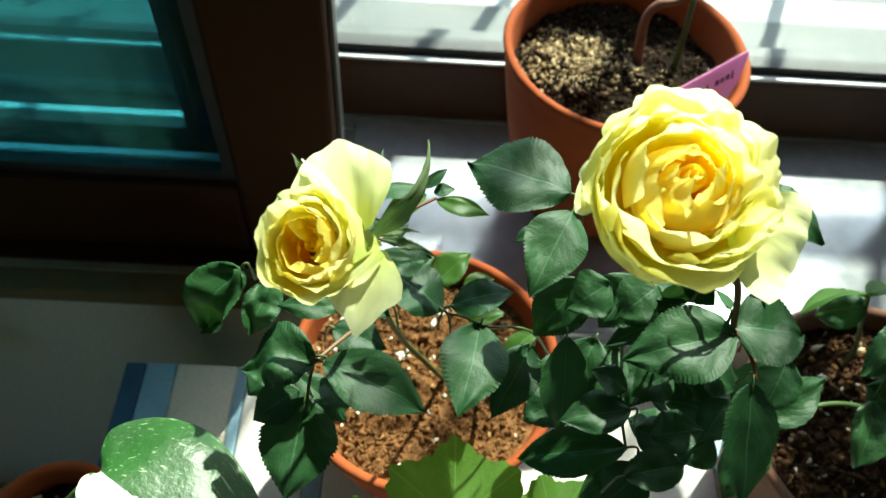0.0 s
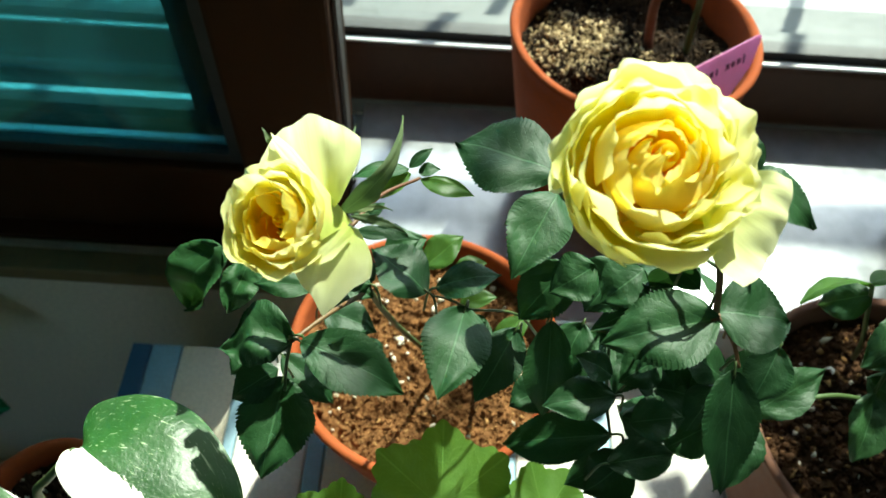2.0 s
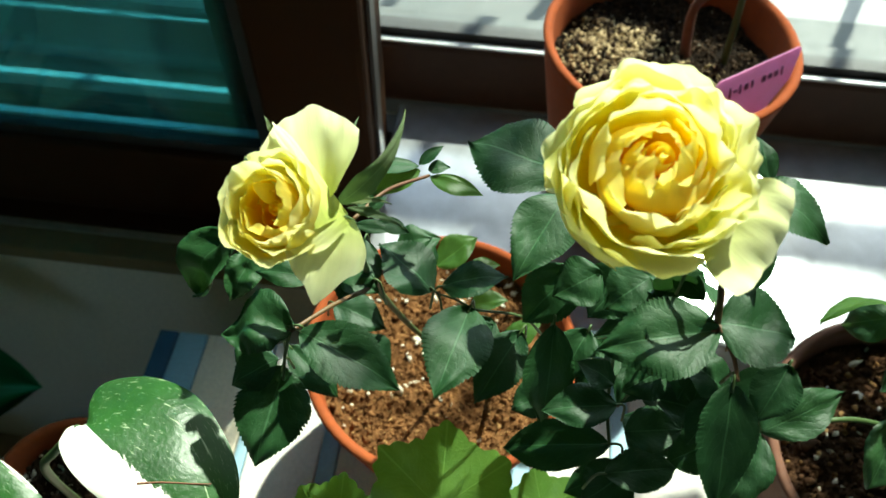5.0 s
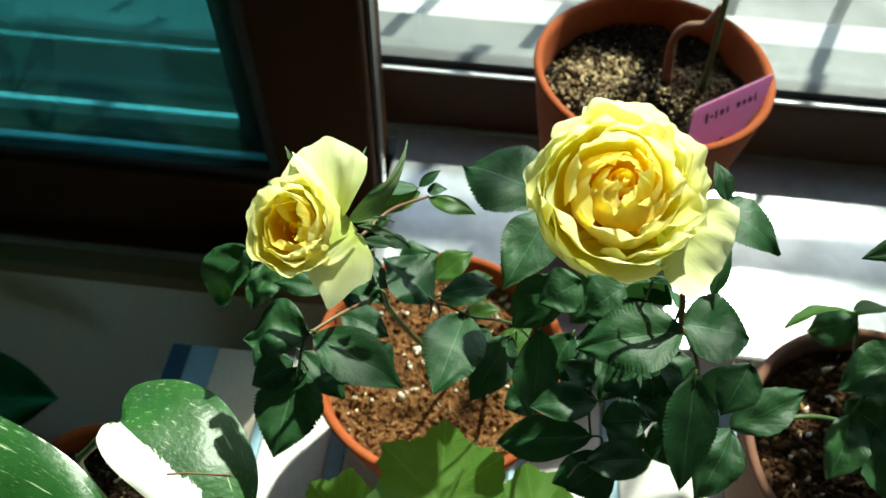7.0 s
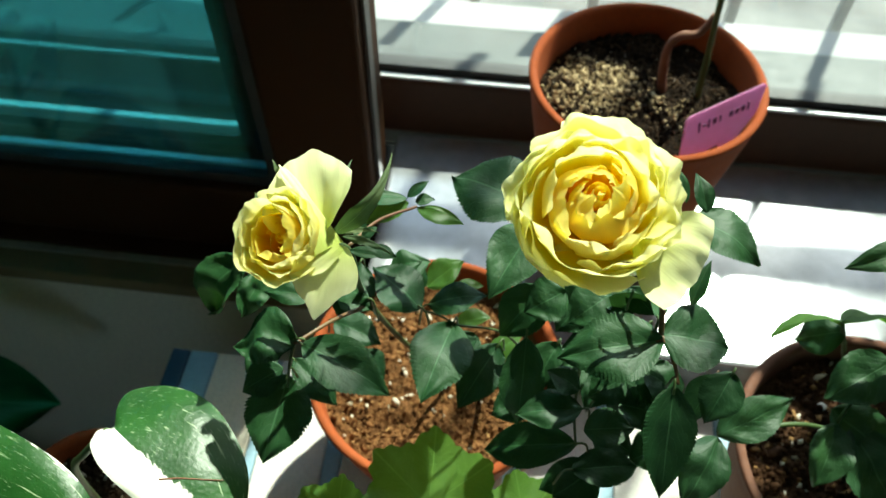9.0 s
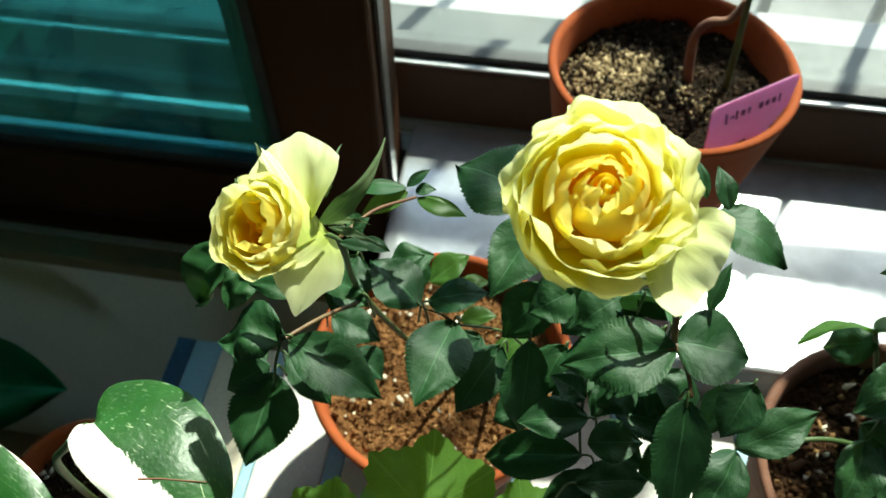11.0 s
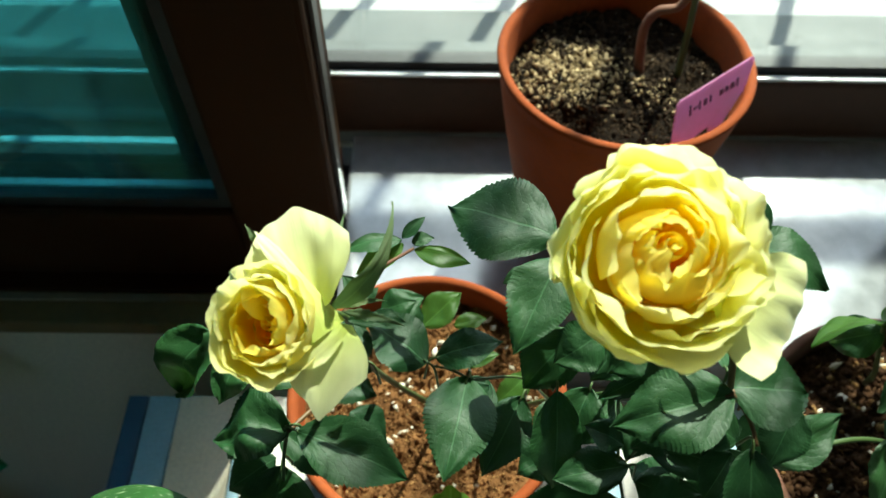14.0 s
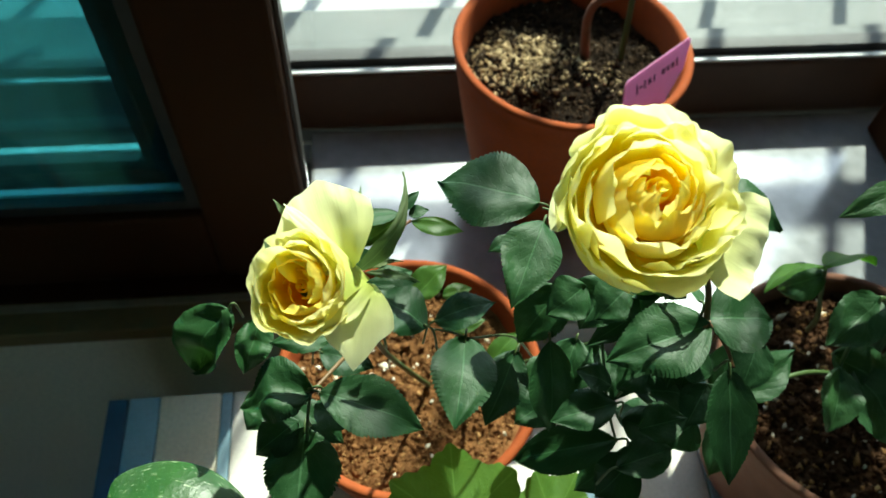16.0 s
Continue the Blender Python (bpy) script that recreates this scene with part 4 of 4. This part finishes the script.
guard(head2, (0.0926, 0.4028, 0.8073), (0.0914, 0.3958, 0.8018), 0.0265, (0.0, -0.7, 0.7), 0.06, 7.0, cupped=0.25, round_off=0.35, mat=PETAL_PALE)
RINGS_BUD = ((3, 215, 80, (0.05, -1.00), (0.50, -0.70), (0.30, -0.30), 0.0, 0.07, PETAL_BUD), (3, 262, 84, (0.05, -1.0), (0.80, -0.55), (0.50, 0.08), 0.04, 0.09, PETAL_BUD),
             (3, 20, 80, (0.05, -1.1), (0.98, -0.70), (0.70, 0.10), 0.08, 0.10, PETAL), (4, 100, 64, (0.05, -1.2), (1.12, -0.85), (0.86, 0.02), 0.10, 0.11, PETAL), (4, 10, 62, (0.05, -1.3), (1.20, -0.95), (0.96, -0.10), 0.08, 0.10, PETAL))
head1 = bloom(ROSE, (-0.0026, 0.3978, 0.8015), (-0.24, -0.46, 0.85), 0.0128, (2.0, 0.02, 0.14, -0.8, -0.28), RINGS_BUD, 40.0)
guard(head1, (0.0104, 0.4040, 0.7973), (0.0028, 0.4265, 0.8064), 0.0268, (-0.1, -0.55, 0.75), 0.06, 2.0, cupped=0.16, round_off=0.42, shoulder=2.0)
guard(head1, (0.0026, 0.4070, 0.7925), (-0.0043, 0.4111, 0.8037), 0.0160, (0.0, -0.25, 0.95), 0.10, 3.0, cupped=0.25, round_off=0.25, mat=PETAL_PALE)
guard(head1, (0.0139, 0.3992, 0.7958), (-0.0040, 0.4184, 0.8081), 0.0042, (0.25, 0.0, 0.95), 0.03, 12.0, neck=2.4, cupped=-0.20, round_off=0.2)
guard(head1, (0.0132, 0.4029, 0.7930), (0.0114, 0.3823, 0.7828), 0.0205, (0.12, -0.25, 0.95), 0.03, 5.0, neck=0.5, cupped=-0.06, round_off=0.46, shoulder=1.0)
guard(head1, (0.0148, 0.4021, 0.7958), (0.0049, 0.3911, 0.7920), 0.0098, (0.2, -0.55, 0.75), 0.10, 8.0, neck=0.8, cupped=0.1, round_off=0.4, shoulder=2.2)


def sepal(head, base, tip, width, facing, curl=0.2, teeth=9, tipped=1.0):
    rows, uvs = blade(base, tip, width * 0.8, facing, teeth=teeth, depth=0.3, fold=0.5, curl=curl, droop=0.24, shape=0.3, sharp=0.9, wave=0.2, along=54, across=6, tipped=tipped)
    return part("sepal", sheet(bmesh.new(), rows, uvs), SEPAL, head, "grey-green pointed sepal")


sepal(head1, (0.0122, 0.4065, 0.7920), (0.0278, 0.4317, 0.8045), 0.0090, (0.6, -0.3, 0.65), 0.3, 0, 0.62)
sepal(head1, (0.0132, 0.4146, 0.7951), (0.0156, 0.4285, 0.8034), 0.0050, (0, -0.6, 0.7))
sepal(head1, (-0.0046, 0.4205, 0.8021), (-0.0081, 0.4226, 0.8063), 0.0034, (0, -0.6, 0.7))
sepal(head1, (-0.0074, 0.4074, 0.8006), (-0.0103, 0.4103, 0.8044), 0.0044, (0, -0.6, 0.7))
sepal(head1, (0.0155, 0.4069, 0.7917), (0.0312, 0.4067, 0.7849), 0.0042, (0.1, -0.4, 0.9))
sepal(head1, (0.0151, 0.4081, 0.7913), (0.0265, 0.4118, 0.7887), 0.0030, (0.1, -0.3, 0.9))
sepal(head2, (0.1050, 0.4090, 0.7930), (0.1195, 0.4060, 0.7800), 0.0060, (0, -0.6, 0.7))


# ---- small tools for the other plants ----
def foliage(parent, base, tip, width, facing, mat, teeth=0, name="leaf", label="", **shape):
    rows, uvs = blade(base, tip, width, facing, teeth=teeth, **shape)
    return part(name, sheet(bmesh.new(), rows, uvs), mat, parent, label)


def round_leaf(parent, centre, facing, radius, turn, mat, seed, lobes=7):
    """A round lobed geranium leaf with a fluted rim, open at the stalk."""
    z = Vector(facing).normalized()
    x = z.orthogonal().normalized()
    x = Matrix.Rotation(turn, 3, z) @ x
    y = z.cross(x)
    rows, uvs = [], []
    for i in range(13):
        v = i / 12
        row, uvr = [], []
        for j in range(337):
            u = j / 336
            a = u * 2 * math.pi * 1.012 - 0.04
            edge = 1 + 0.085 * math.cos((u - 0.5) * lobes * 2 * math.pi) + 0.040 * abs(math.cos(u * lobes * 4 * math.pi)) + 0.035 * noise.noise(Vector((u * 60, seed, 1.0)))
            r = radius * v * (1 + (edge - 1) * v ** 4)
            lift = radius * (0.02 * u + 0.10 * v * v + 0.07 * v * v * math.cos((u - 0.5) * lobes * 2 * math.pi) + 0.05 * noise.noise(Vector((math.cos(a) * 2 * v, math.sin(a) * 2 * v, seed))))
            row.append(Vector(centre) + x * (r * math.cos(a)) + y * (r * math.sin(a)) + z * lift)
            uvr.append((0.5 + 0.9 * abs((u * lobes) % 1.0 - 0.5), v))
        rows.append(row)
        uvs.append(uvr)
    return part("leaf", sheet(bmesh.new(), rows, uvs), mat, parent)


# ---- variegated plant ----
def variegated(name, edge, above, streak):
    """Glossy green marbled with pale flecks and streaks along the side veins, white over a stretch of its breadth."""
    m, nt, p = material(name)
    uv = nt.nodes.new("ShaderNodeUVMap")
    sep = nt.nodes.new("ShaderNodeSeparateXYZ")
    nt.links.new(uv.outputs[0], sep.inputs[0])

    def flecked(turn, sx, sy, lo, hi):
        mp = nt.nodes.new("ShaderNodeMapping")
        mp.inputs["Rotation"].default_value = (0, 0, turn)
        mp.inputs["Scale"].default_value = (sx, sy, 1.0)
        nt.links.new(uv.outputs[0], mp.inputs[0])
        n = node(nt, "TexNoise", Scale=1.0, Detail=6.0, Roughness=0.62)
        nt.links.new(mp.outputs[0], n.inputs["Vector"])
        return ramp(nt, n.outputs["Fac"], (lo, (0, 0, 0)), (hi, (1, 1, 1)))

    green = ramp(nt, noise_of(nt, 60, 5), (0.3, (0.010, 0.052, 0.009)), (0.7, (0.024, 0.092, 0.018)))
    col = mixed(nt, flecked(-0.6, 40.0, 11.0, 0.61, 0.67), green, streak)
    col = mixed(nt, flecked(-0.6, 120.0, 40.0, 0.61, 0.69), col, (0.26, 0.36, 0.20))
    add = nt.nodes.new("ShaderNodeMath")
    add.operation = "MULTIPLY_ADD"
    add.inputs[1].default_value = 0.26
    nt.links.new(noise_of(nt, 7.0, 7, 0.7, coord="UV"), add.inputs[0])
    nt.links.new(sep.outputs[0], add.inputs[2])
    lo, hi = (0, 0, 0), (1, 1, 1)
    white = ramp(nt, add.outputs[0], (edge, lo if above else hi), (edge + 0.012, hi if above else lo))
    nt.links.new(mixed(nt, white, col, (0.80, 0.80, 0.70)), p.inputs["Base Color"])
    p.inputs["Roughness"].default_value = 0.34
    p.inputs["Specular IOR Level"].default_value = 0.24
    bump(nt, p, noise_of(nt, 420, 4), 0.34, 0.0006)
    tr = node(nt, "BsdfTranslucent")
    tr.inputs[0].default_value = (0.2, 0.36, 0.08, 1)
    mix = node(nt, "MixShader", Fac=0.10)
    nt.links.new(p.outputs[0], mix.inputs[1])
    nt.links.new(tr.outputs[0], mix.inputs[2])
    nt.links.new(mix.outputs[0], nt.nodes["Material Output"].inputs[0])
    return m


def heart_leaf(parent, base, tip, facing, one, two, mat, label, lift=0.0, fold=0.0):
    """A heart-shaped blade: each half runs from the stalk round its own lobe to the tip; numbers are (along, aside) as shares of the length."""
    base, tip = Vector(base), Vector(tip)
    length = (tip - base).length
    y = (tip - base) / length
    z = Vector(facing)
    z = (z - y * z.dot(y)).normalized()
    x = y.cross(z)
    halves = [smooth_path([(a, b, 0) for a, b in half], 8) for half in (one, two)]
    rows, uvs = [], []
    for i in range(len(halves[0])):
        v = i / (len(halves[0]) - 1)
        row, uvr = [], []
        for j in range(-10, 11):
            q = abs(j) / 10
            edge = halves[0 if j < 0 else 1][i]
            a, b = v * (1 - q) + edge.x * q, edge.y * q
            up = 0.05 * math.sin(math.pi * min(1.0, max(0.0, a))) - lift * q ** 3 + (fold * abs(b) if j > 0 else 0.0) + 0.018 * noise.noise(Vector((a * 4, b * 4, 3.0)))
            row.append(base + length * (y * a + x * b + z * up))
            uvr.append((0.5 + j / 20, v))
        rows.append(row)
        uvs.append(uvr)
    return part("leaf", sheet(bmesh.new(), rows, uvs), mat, parent, label)


VARIEGATED = variegated("half_white_leaf", 0.56, True, (0.30, 0.40, 0.22))
MARBLED = variegated("marbled_leaf", 0.115, False, (0.30, 0.40, 0.22))
pot("small terracotta pot of dark soil under the variegated plant", -0.1406, 0.3815, 0.5750, 0.0374, TABLE_Z, SOIL_DARK, 0.014,
    (("crumb", CLOD, 2500, 0.0006, 0.0025, None), ("perlite", GRIT, 70, 0.001, 0.0028, None)), seed=11)
POTHOS = tagged(empty("pothos_plant"), "pothos with glossy green leaves marbled in cream", "potted plant")
LOBE = ((0.000, 0.000), (-0.030, -0.030), (-0.108, -0.093), (-0.150, -0.185), (-0.109, -0.298), (0.009, -0.428), (0.234, -0.512), (0.513, -0.485), (0.729, -0.405), (0.880, -0.260), (1.000, 0.000))
NARROW = ((0.000, 0.000), (-0.030, 0.030), (-0.040, 0.070), (-0.020, 0.110), (0.025, 0.154), (0.142, 0.182), (0.280, 0.178), (0.407, 0.158), (0.600, 0.125), (0.820, 0.070), (1.000, 0.000))
heart_leaf(POTHOS, (-0.0739, 0.3704, 0.7059), (-0.0231, 0.3312, 0.6950), (0.22, 0.02, 0.95), LOBE, NARROW, VARIEGATED, "heart-shaped leaf, half green and half white", 0.05, 0.25)
stem([(-0.0503, 0.3535, 0.7041), (-0.0432, 0.3553, 0.7026), (-0.0345, 0.3567, 0.7004), (-0.0285, 0.3579, 0.6987)], 0.00035, 0.0002, TWIG, POTHOS, "scar")
BROAD = tuple((a, b * 0.60) for a, b in LOBE)
WIDE = tuple((a, -b * 0.60) for a, b in LOBE)
heart_leaf(POTHOS, (-0.1268, 0.3300, 0.7511), (-0.0401, 0.3140, 0.7488), (0.0, -0.40, 0.92), BROAD, WIDE, MARBLED, "marbled green leaf with a pale margin", 0.06)
stem([(-0.128, 0.376, 0.565), (-0.1028, 0.3647, 0.6627), (-0.0868, 0.3641, 0.6922), (-0.0760, 0.3690, 0.7045)], 0.0018, 0.0014, STEM, POTHOS)
stem([(-0.142, 0.370, 0.565), (-0.165, 0.345, 0.660), (-0.1268, 0.3300, 0.7511)], 0.0022, 0.0016, STEM, POTHOS)

# ---- geranium in front ----
pot("terracotta pot with geranium leaves in front of the rose", 0.055, 0.300, 0.560, 0.062, TABLE_Z, SOIL, 0.014, (("crumb", CRUMB, 400, 0.0008, 0.0025, None),), seed=14)
GER = tagged(empty("geranium_plant"), "young geranium with round scalloped light green leaves", "potted plant")
for centre, facing, radius, turn, base in (((0.0458, 0.3740, 0.6490), (0.0, -0.25, 0.95), 0.0290, 3.94, (0.055, 0.310)), ((0.0050, 0.3640, 0.6350), (-0.2, -0.3, 0.9), 0.0200, 2.0, (0.045, 0.300)),
                                           ((0.0880, 0.3760, 0.6380), (0.2, -0.2, 0.9), 0.0200, 3.4, (0.065, 0.300))):
    round_leaf(GER, centre, facing, radius, turn, LEAF_LOBED, centre[0] * 100)
    stem([(*base, 0.545), (base[0], (base[1] + centre[1]) / 2, 0.60), (centre[0], centre[1] - 0.004, centre[2] - 0.012), (centre[0], centre[1], centre[2] - 0.0015)], 0.0014, 0.0010, STEM, GER)

# ---- plant in the pot beside the rose ----
SIDE = tagged(empty("bushy_plant"), "bushy plant with soft ovate green leaves, plus added unseen shading leaves", "potted plant")
UP = (0.0, -0.35, 0.9)
stem([(0.2720, 0.4910, 0.574), (0.2436, 0.4689, 0.6307), (0.2296, 0.4655, 0.6630), (0.2142, 0.4597, 0.6960)], 0.0014, 0.0010, STEM, SIDE)
foliage(SIDE, (0.2142, 0.4597, 0.6960), (0.1842, 0.4507, 0.6929), 0.018, (0.05, 0.76, 0.64), LEAF_MID, fold=0.15, wave=0.1, along=30, droop=0.12)
foliage(SIDE, (0.2142, 0.4597, 0.6960), (0.2420, 0.4628, 0.6905), 0.020, (0.0, 0.76, 0.64), LEAF_MID, fold=0.15, wave=0.1, along=30, droop=0.12)
foliage(SIDE, (0.2200, 0.4620, 0.6850), (0.2050, 0.4654, 0.6686), 0.018, UP, LEAF_SOFT, fold=0.2, wave=0.1, along=24)
stem([(0.262, 0.440, 0.572), (0.240, 0.428, 0.640), (0.2020, 0.4213, 0.6717), (0.1635, 0.4107, 0.6740)], 0.0013, 0.0010, STEM, SIDE)
foliage(SIDE, (0.1635, 0.4107, 0.6740), (0.1941, 0.4275, 0.6824), 0.019, UP, LEAF_SOFT, teeth=9, fold=0.25, wave=0.16, along=54, depth=0.05, tipped=1.5)
foliage(SIDE, (0.1635, 0.4100, 0.6738), (0.1501, 0.3829, 0.6602), 0.021, (0.1, -0.25, 0.95), LEAF_SOFT, teeth=9, fold=0.25, wave=0.16, along=54, depth=0.05, tipped=1.7)
stem([(0.270, 0.450, 0.572), (0.262, 0.440, 0.650), (0.245, 0.441, 0.690), (0.2272, 0.4390, 0.7023)], 0.0014, 0.0010, STEM, SIDE)
foliage(SIDE, (0.2272, 0.4390, 0.7023), (0.2024, 0.4236, 0.6925), 0.023, UP, LEAF_SOFT, teeth=9, fold=0.2, wave=0.16, along=54, depth=0.05)
foliage(SIDE, (0.2090, 0.4172, 0.6843), (0.2010, 0.3940, 0.6717), 0.018, UP, LEAF_SOFT, teeth=9, fold=0.45, wave=0.14, along=54, depth=0.05)
foliage(SIDE, (0.2079, 0.4220, 0.6863), (0.2304, 0.4089, 0.6713), 0.026, UP, LEAF_SOFT, teeth=9, fold=0.2, wave=0.14, along=54, depth=0.05)
foliage(SIDE, (0.2150, 0.4160, 0.6840), (0.2333, 0.3886, 0.6642), 0.028, UP, LEAF_SOFT, teeth=9, fold=0.2, wave=0.14, along=54, depth=0.05)
stem([(0.2272, 0.4390, 0.7023), (0.218, 0.430, 0.695), (0.2090, 0.4172, 0.6843)], 0.0010, 0.0008, STEM, SIDE)
stem([(0.262, 0.440, 0.650), (0.245, 0.452, 0.715), (0.2235, 0.4587, 0.7515)], 0.0012, 0.0008, STEM, SIDE)
foliage(SIDE, (0.2235, 0.4587, 0.7515), (0.1941, 0.4517, 0.7437), 0.013, UP, LEAF_SOFT, teeth=6, fold=0.3, wave=0.1, along=30)

# Large leaves added out of view to shade the pot's soil and lower leaves
for b, t in (((0.2235, 0.4587, 0.7515), (0.262, 0.470, 0.752)), ((0.242, 0.448, 0.745), (0.262, 0.424, 0.738)), ((0.250, 0.475, 0.755), (0.278, 0.500, 0.757)), ((0.262, 0.455, 0.742), (0.292, 0.448, 0.735)), ((0.240, 0.490, 0.758), (0.250, 0.522, 0.756)), ((0.256, 0.420, 0.735), (0.270, 0.392, 0.725))):
    foliage(SIDE, b, t, 0.030, UP, LEAF_SOFT, teeth=9, fold=0.2, wave=0.14, along=54, depth=0.05)
# Unseen leaf cluster on the right, added to block sun from the soil
rng = random.Random(4)
for k in range(48):
    b = Vector((0.283 + 0.015 * (k % 8) + rng.uniform(-0.007, 0.007), 0.495 + 0.019 * (k // 8) + rng.uniform(-0.008, 0.008), rng.uniform(0.69, 0.74)))
    b.x = max(b.x, 0.295 + 0.4 * max(0.0, b.y - 0.5))
    t = b + Vector((rng.uniform(-0.002, 0.03), rng.uniform(-0.035, 0.005), rng.uniform(-0.015, 0.005)))
    foliage(SIDE, b, t, 0.028, UP, LEAF_SOFT, fold=0.2, wave=0.12, along=18)
    if k % 3 == 0:
        stem([(0.282, 0.452, 0.572), (0.300, 0.480, 0.62), b], 0.0014, 0.0008, STEM, SIDE)

# Unseen stem and high canopy, added to keep the sun off this pot
stem([(0.290, 0.470, 0.572), (0.345, 0.550, 0.70), (0.350, 0.620, 0.84), (0.345, 0.660, 0.87)], 0.0022, 0.0014, STEM, SIDE)
for k in range(64):
    b = Vector((rng.uniform(0.295, 0.370), rng.uniform(0.585, 0.735), rng.uniform(0.85, 0.89)))
    t = b + Vector((rng.uniform(-0.02, 0.02), rng.uniform(-0.035, 0.005), rng.uniform(-0.015, 0.005)))
    foliage(SIDE, b, t, 0.026, UP, LEAF_SOFT, fold=0.2, wave=0.12, along=18)

# ---- bare cutting and label in the pot on the sill ----
CUT = tagged(empty("plant_cutting"), "bare brown and green cutting in dark soil", "potted plant")
stem([(0.1632, 0.6720, 0.622), (0.1590, 0.6720, 0.644), (0.1572, 0.6720, 0.6655), (0.1624, 0.6720, 0.6764), (0.1734, 0.6720, 0.6800), (0.1790, 0.6715, 0.6940)], 0.0034, 0.0022, TWIG, CUT)
stem([(0.1849, 0.6680, 0.620), (0.1819, 0.6680, 0.6635), (0.1786, 0.6680, 0.7003), (0.1745, 0.6680, 0.7600), (0.1700, 0.6690, 0.8300)], 0.0022, 0.0016, STEM, CUT)


def plant_label():
    """A pink plastic tag: a plate cut to a stake, with marks of ink."""
    o = Vector((0.1628, 0.5969, 0.6560))
    along = (Vector((0.2155, 0.6470, 0.6660)) - Vector((0.1638, 0.6043, 0.6712))).normalized()
    upward = (Vector((0.1638, 0.6043, 0.6712)) - o)
    upward = (upward - along * upward.dot(along)).normalized()
    out = along.cross(upward)
    to = lambda a, b, c: o + along * a + upward * b + out * c  # noqa: E731
    tag = tagged(empty("plant_label"), "pink plastic plant label with a handwritten line", "label")
    outline = ((0.004, -0.013), (0.000, -0.009), (0.0035, 0.0150), (0.0060, 0.0170), (0.0690, 0.0175), (0.0710, 0.0155), (0.0640, -0.0020), (0.0500, 0.0010), (0.0440, -0.0050), (0.0430, -0.0180), (0.0340, -0.0190), (0.0330, -0.0105))
    bm = bmesh.new()
    front = [bm.verts.new(to(a, b, 0.0004)) for a, b in outline]
    rear = [bm.verts.new(to(a, b, -0.0004)) for a, b in outline]
    bm.faces.new(front)
    bm.faces.new(rear[::-1])
    for i in range(len(outline)):
        j = (i + 1) % len(outline)
        bm.faces.new((front[j], front[i], rear[i], rear[j]))
    bmesh.ops.triangulate(bm, faces=bm.faces[:])
    part("plate", bm, PINK, tag)
    for a, w, h in ((0.014, 0.0012, 0.006), (0.0175, 0.003, 0.0012), (0.022, 0.0012, 0.005), (0.026, 0.0028, 0.0035), (0.0315, 0.0012, 0.004), (0.040, 0.003, 0.0035), (0.045, 0.0028, 0.003), (0.050, 0.003, 0.0032), (0.0555, 0.0012, 0.005)):
        for side in (0.0005, -0.0009):
            bm = bmesh.new()
            vs = [bm.verts.new(to(a + i * w, 0.0075 + j * h, side + k * 0.0004)) for i in (0, 1) for j in (-0.5, 0.5) for k in (0, 1)]
            bmesh.ops.convex_hull(bm, input=vs)
            part("ink_mark", bm, INK, tag)


plant_label()

# ---- dark foliage beside the table ----
DARKP = tagged(empty("foliage_plant"), "floor plant with broad dark green and pale leaves", "potted plant")
foliage(DARKP, (-0.3779, 0.4700, 0.4560), (-0.2780, 0.5000, 0.3960), 0.079, (0.2, -0.5, 0.85), LEAF_DEEP, fold=0.2, wave=0.08, along=30, across=10)
stem([(-0.50, 0.30, 0.12), (-0.53, 0.40, 0.22), (-0.3779, 0.4700, 0.4560)], 0.004, 0.003, STEM, DARKP)
pot("large terracotta pot on the floor beside the table", -0.50, 0.30, 0.14, 0.10, 0.0, SOIL_DARK, 0.014, seed=17)
rnd = random.Random(9)
for k in range(7):
    b = Vector((-0.47 + 0.012 * k, 0.42 + 0.006 * k, 0.46 + rnd.uniform(-0.01, 0.02)))
    t = Vector((-0.43 + 0.018 * k, 0.53 + rnd.uniform(-0.02, 0.04), 0.55 + rnd.uniform(-0.03, 0.05)))
    foliage(DARKP, b, t, rnd.uniform(0.020, 0.034), (0.3, 0.2, 0.9), LEAF_PALE, fold=0.3, wave=0.14, along=24, droop=0.15)
    stem([(-0.50, 0.30, 0.12), (-0.52, 0.38, 0.32), b], 0.0016, 0.0010, STEM, DARKP)
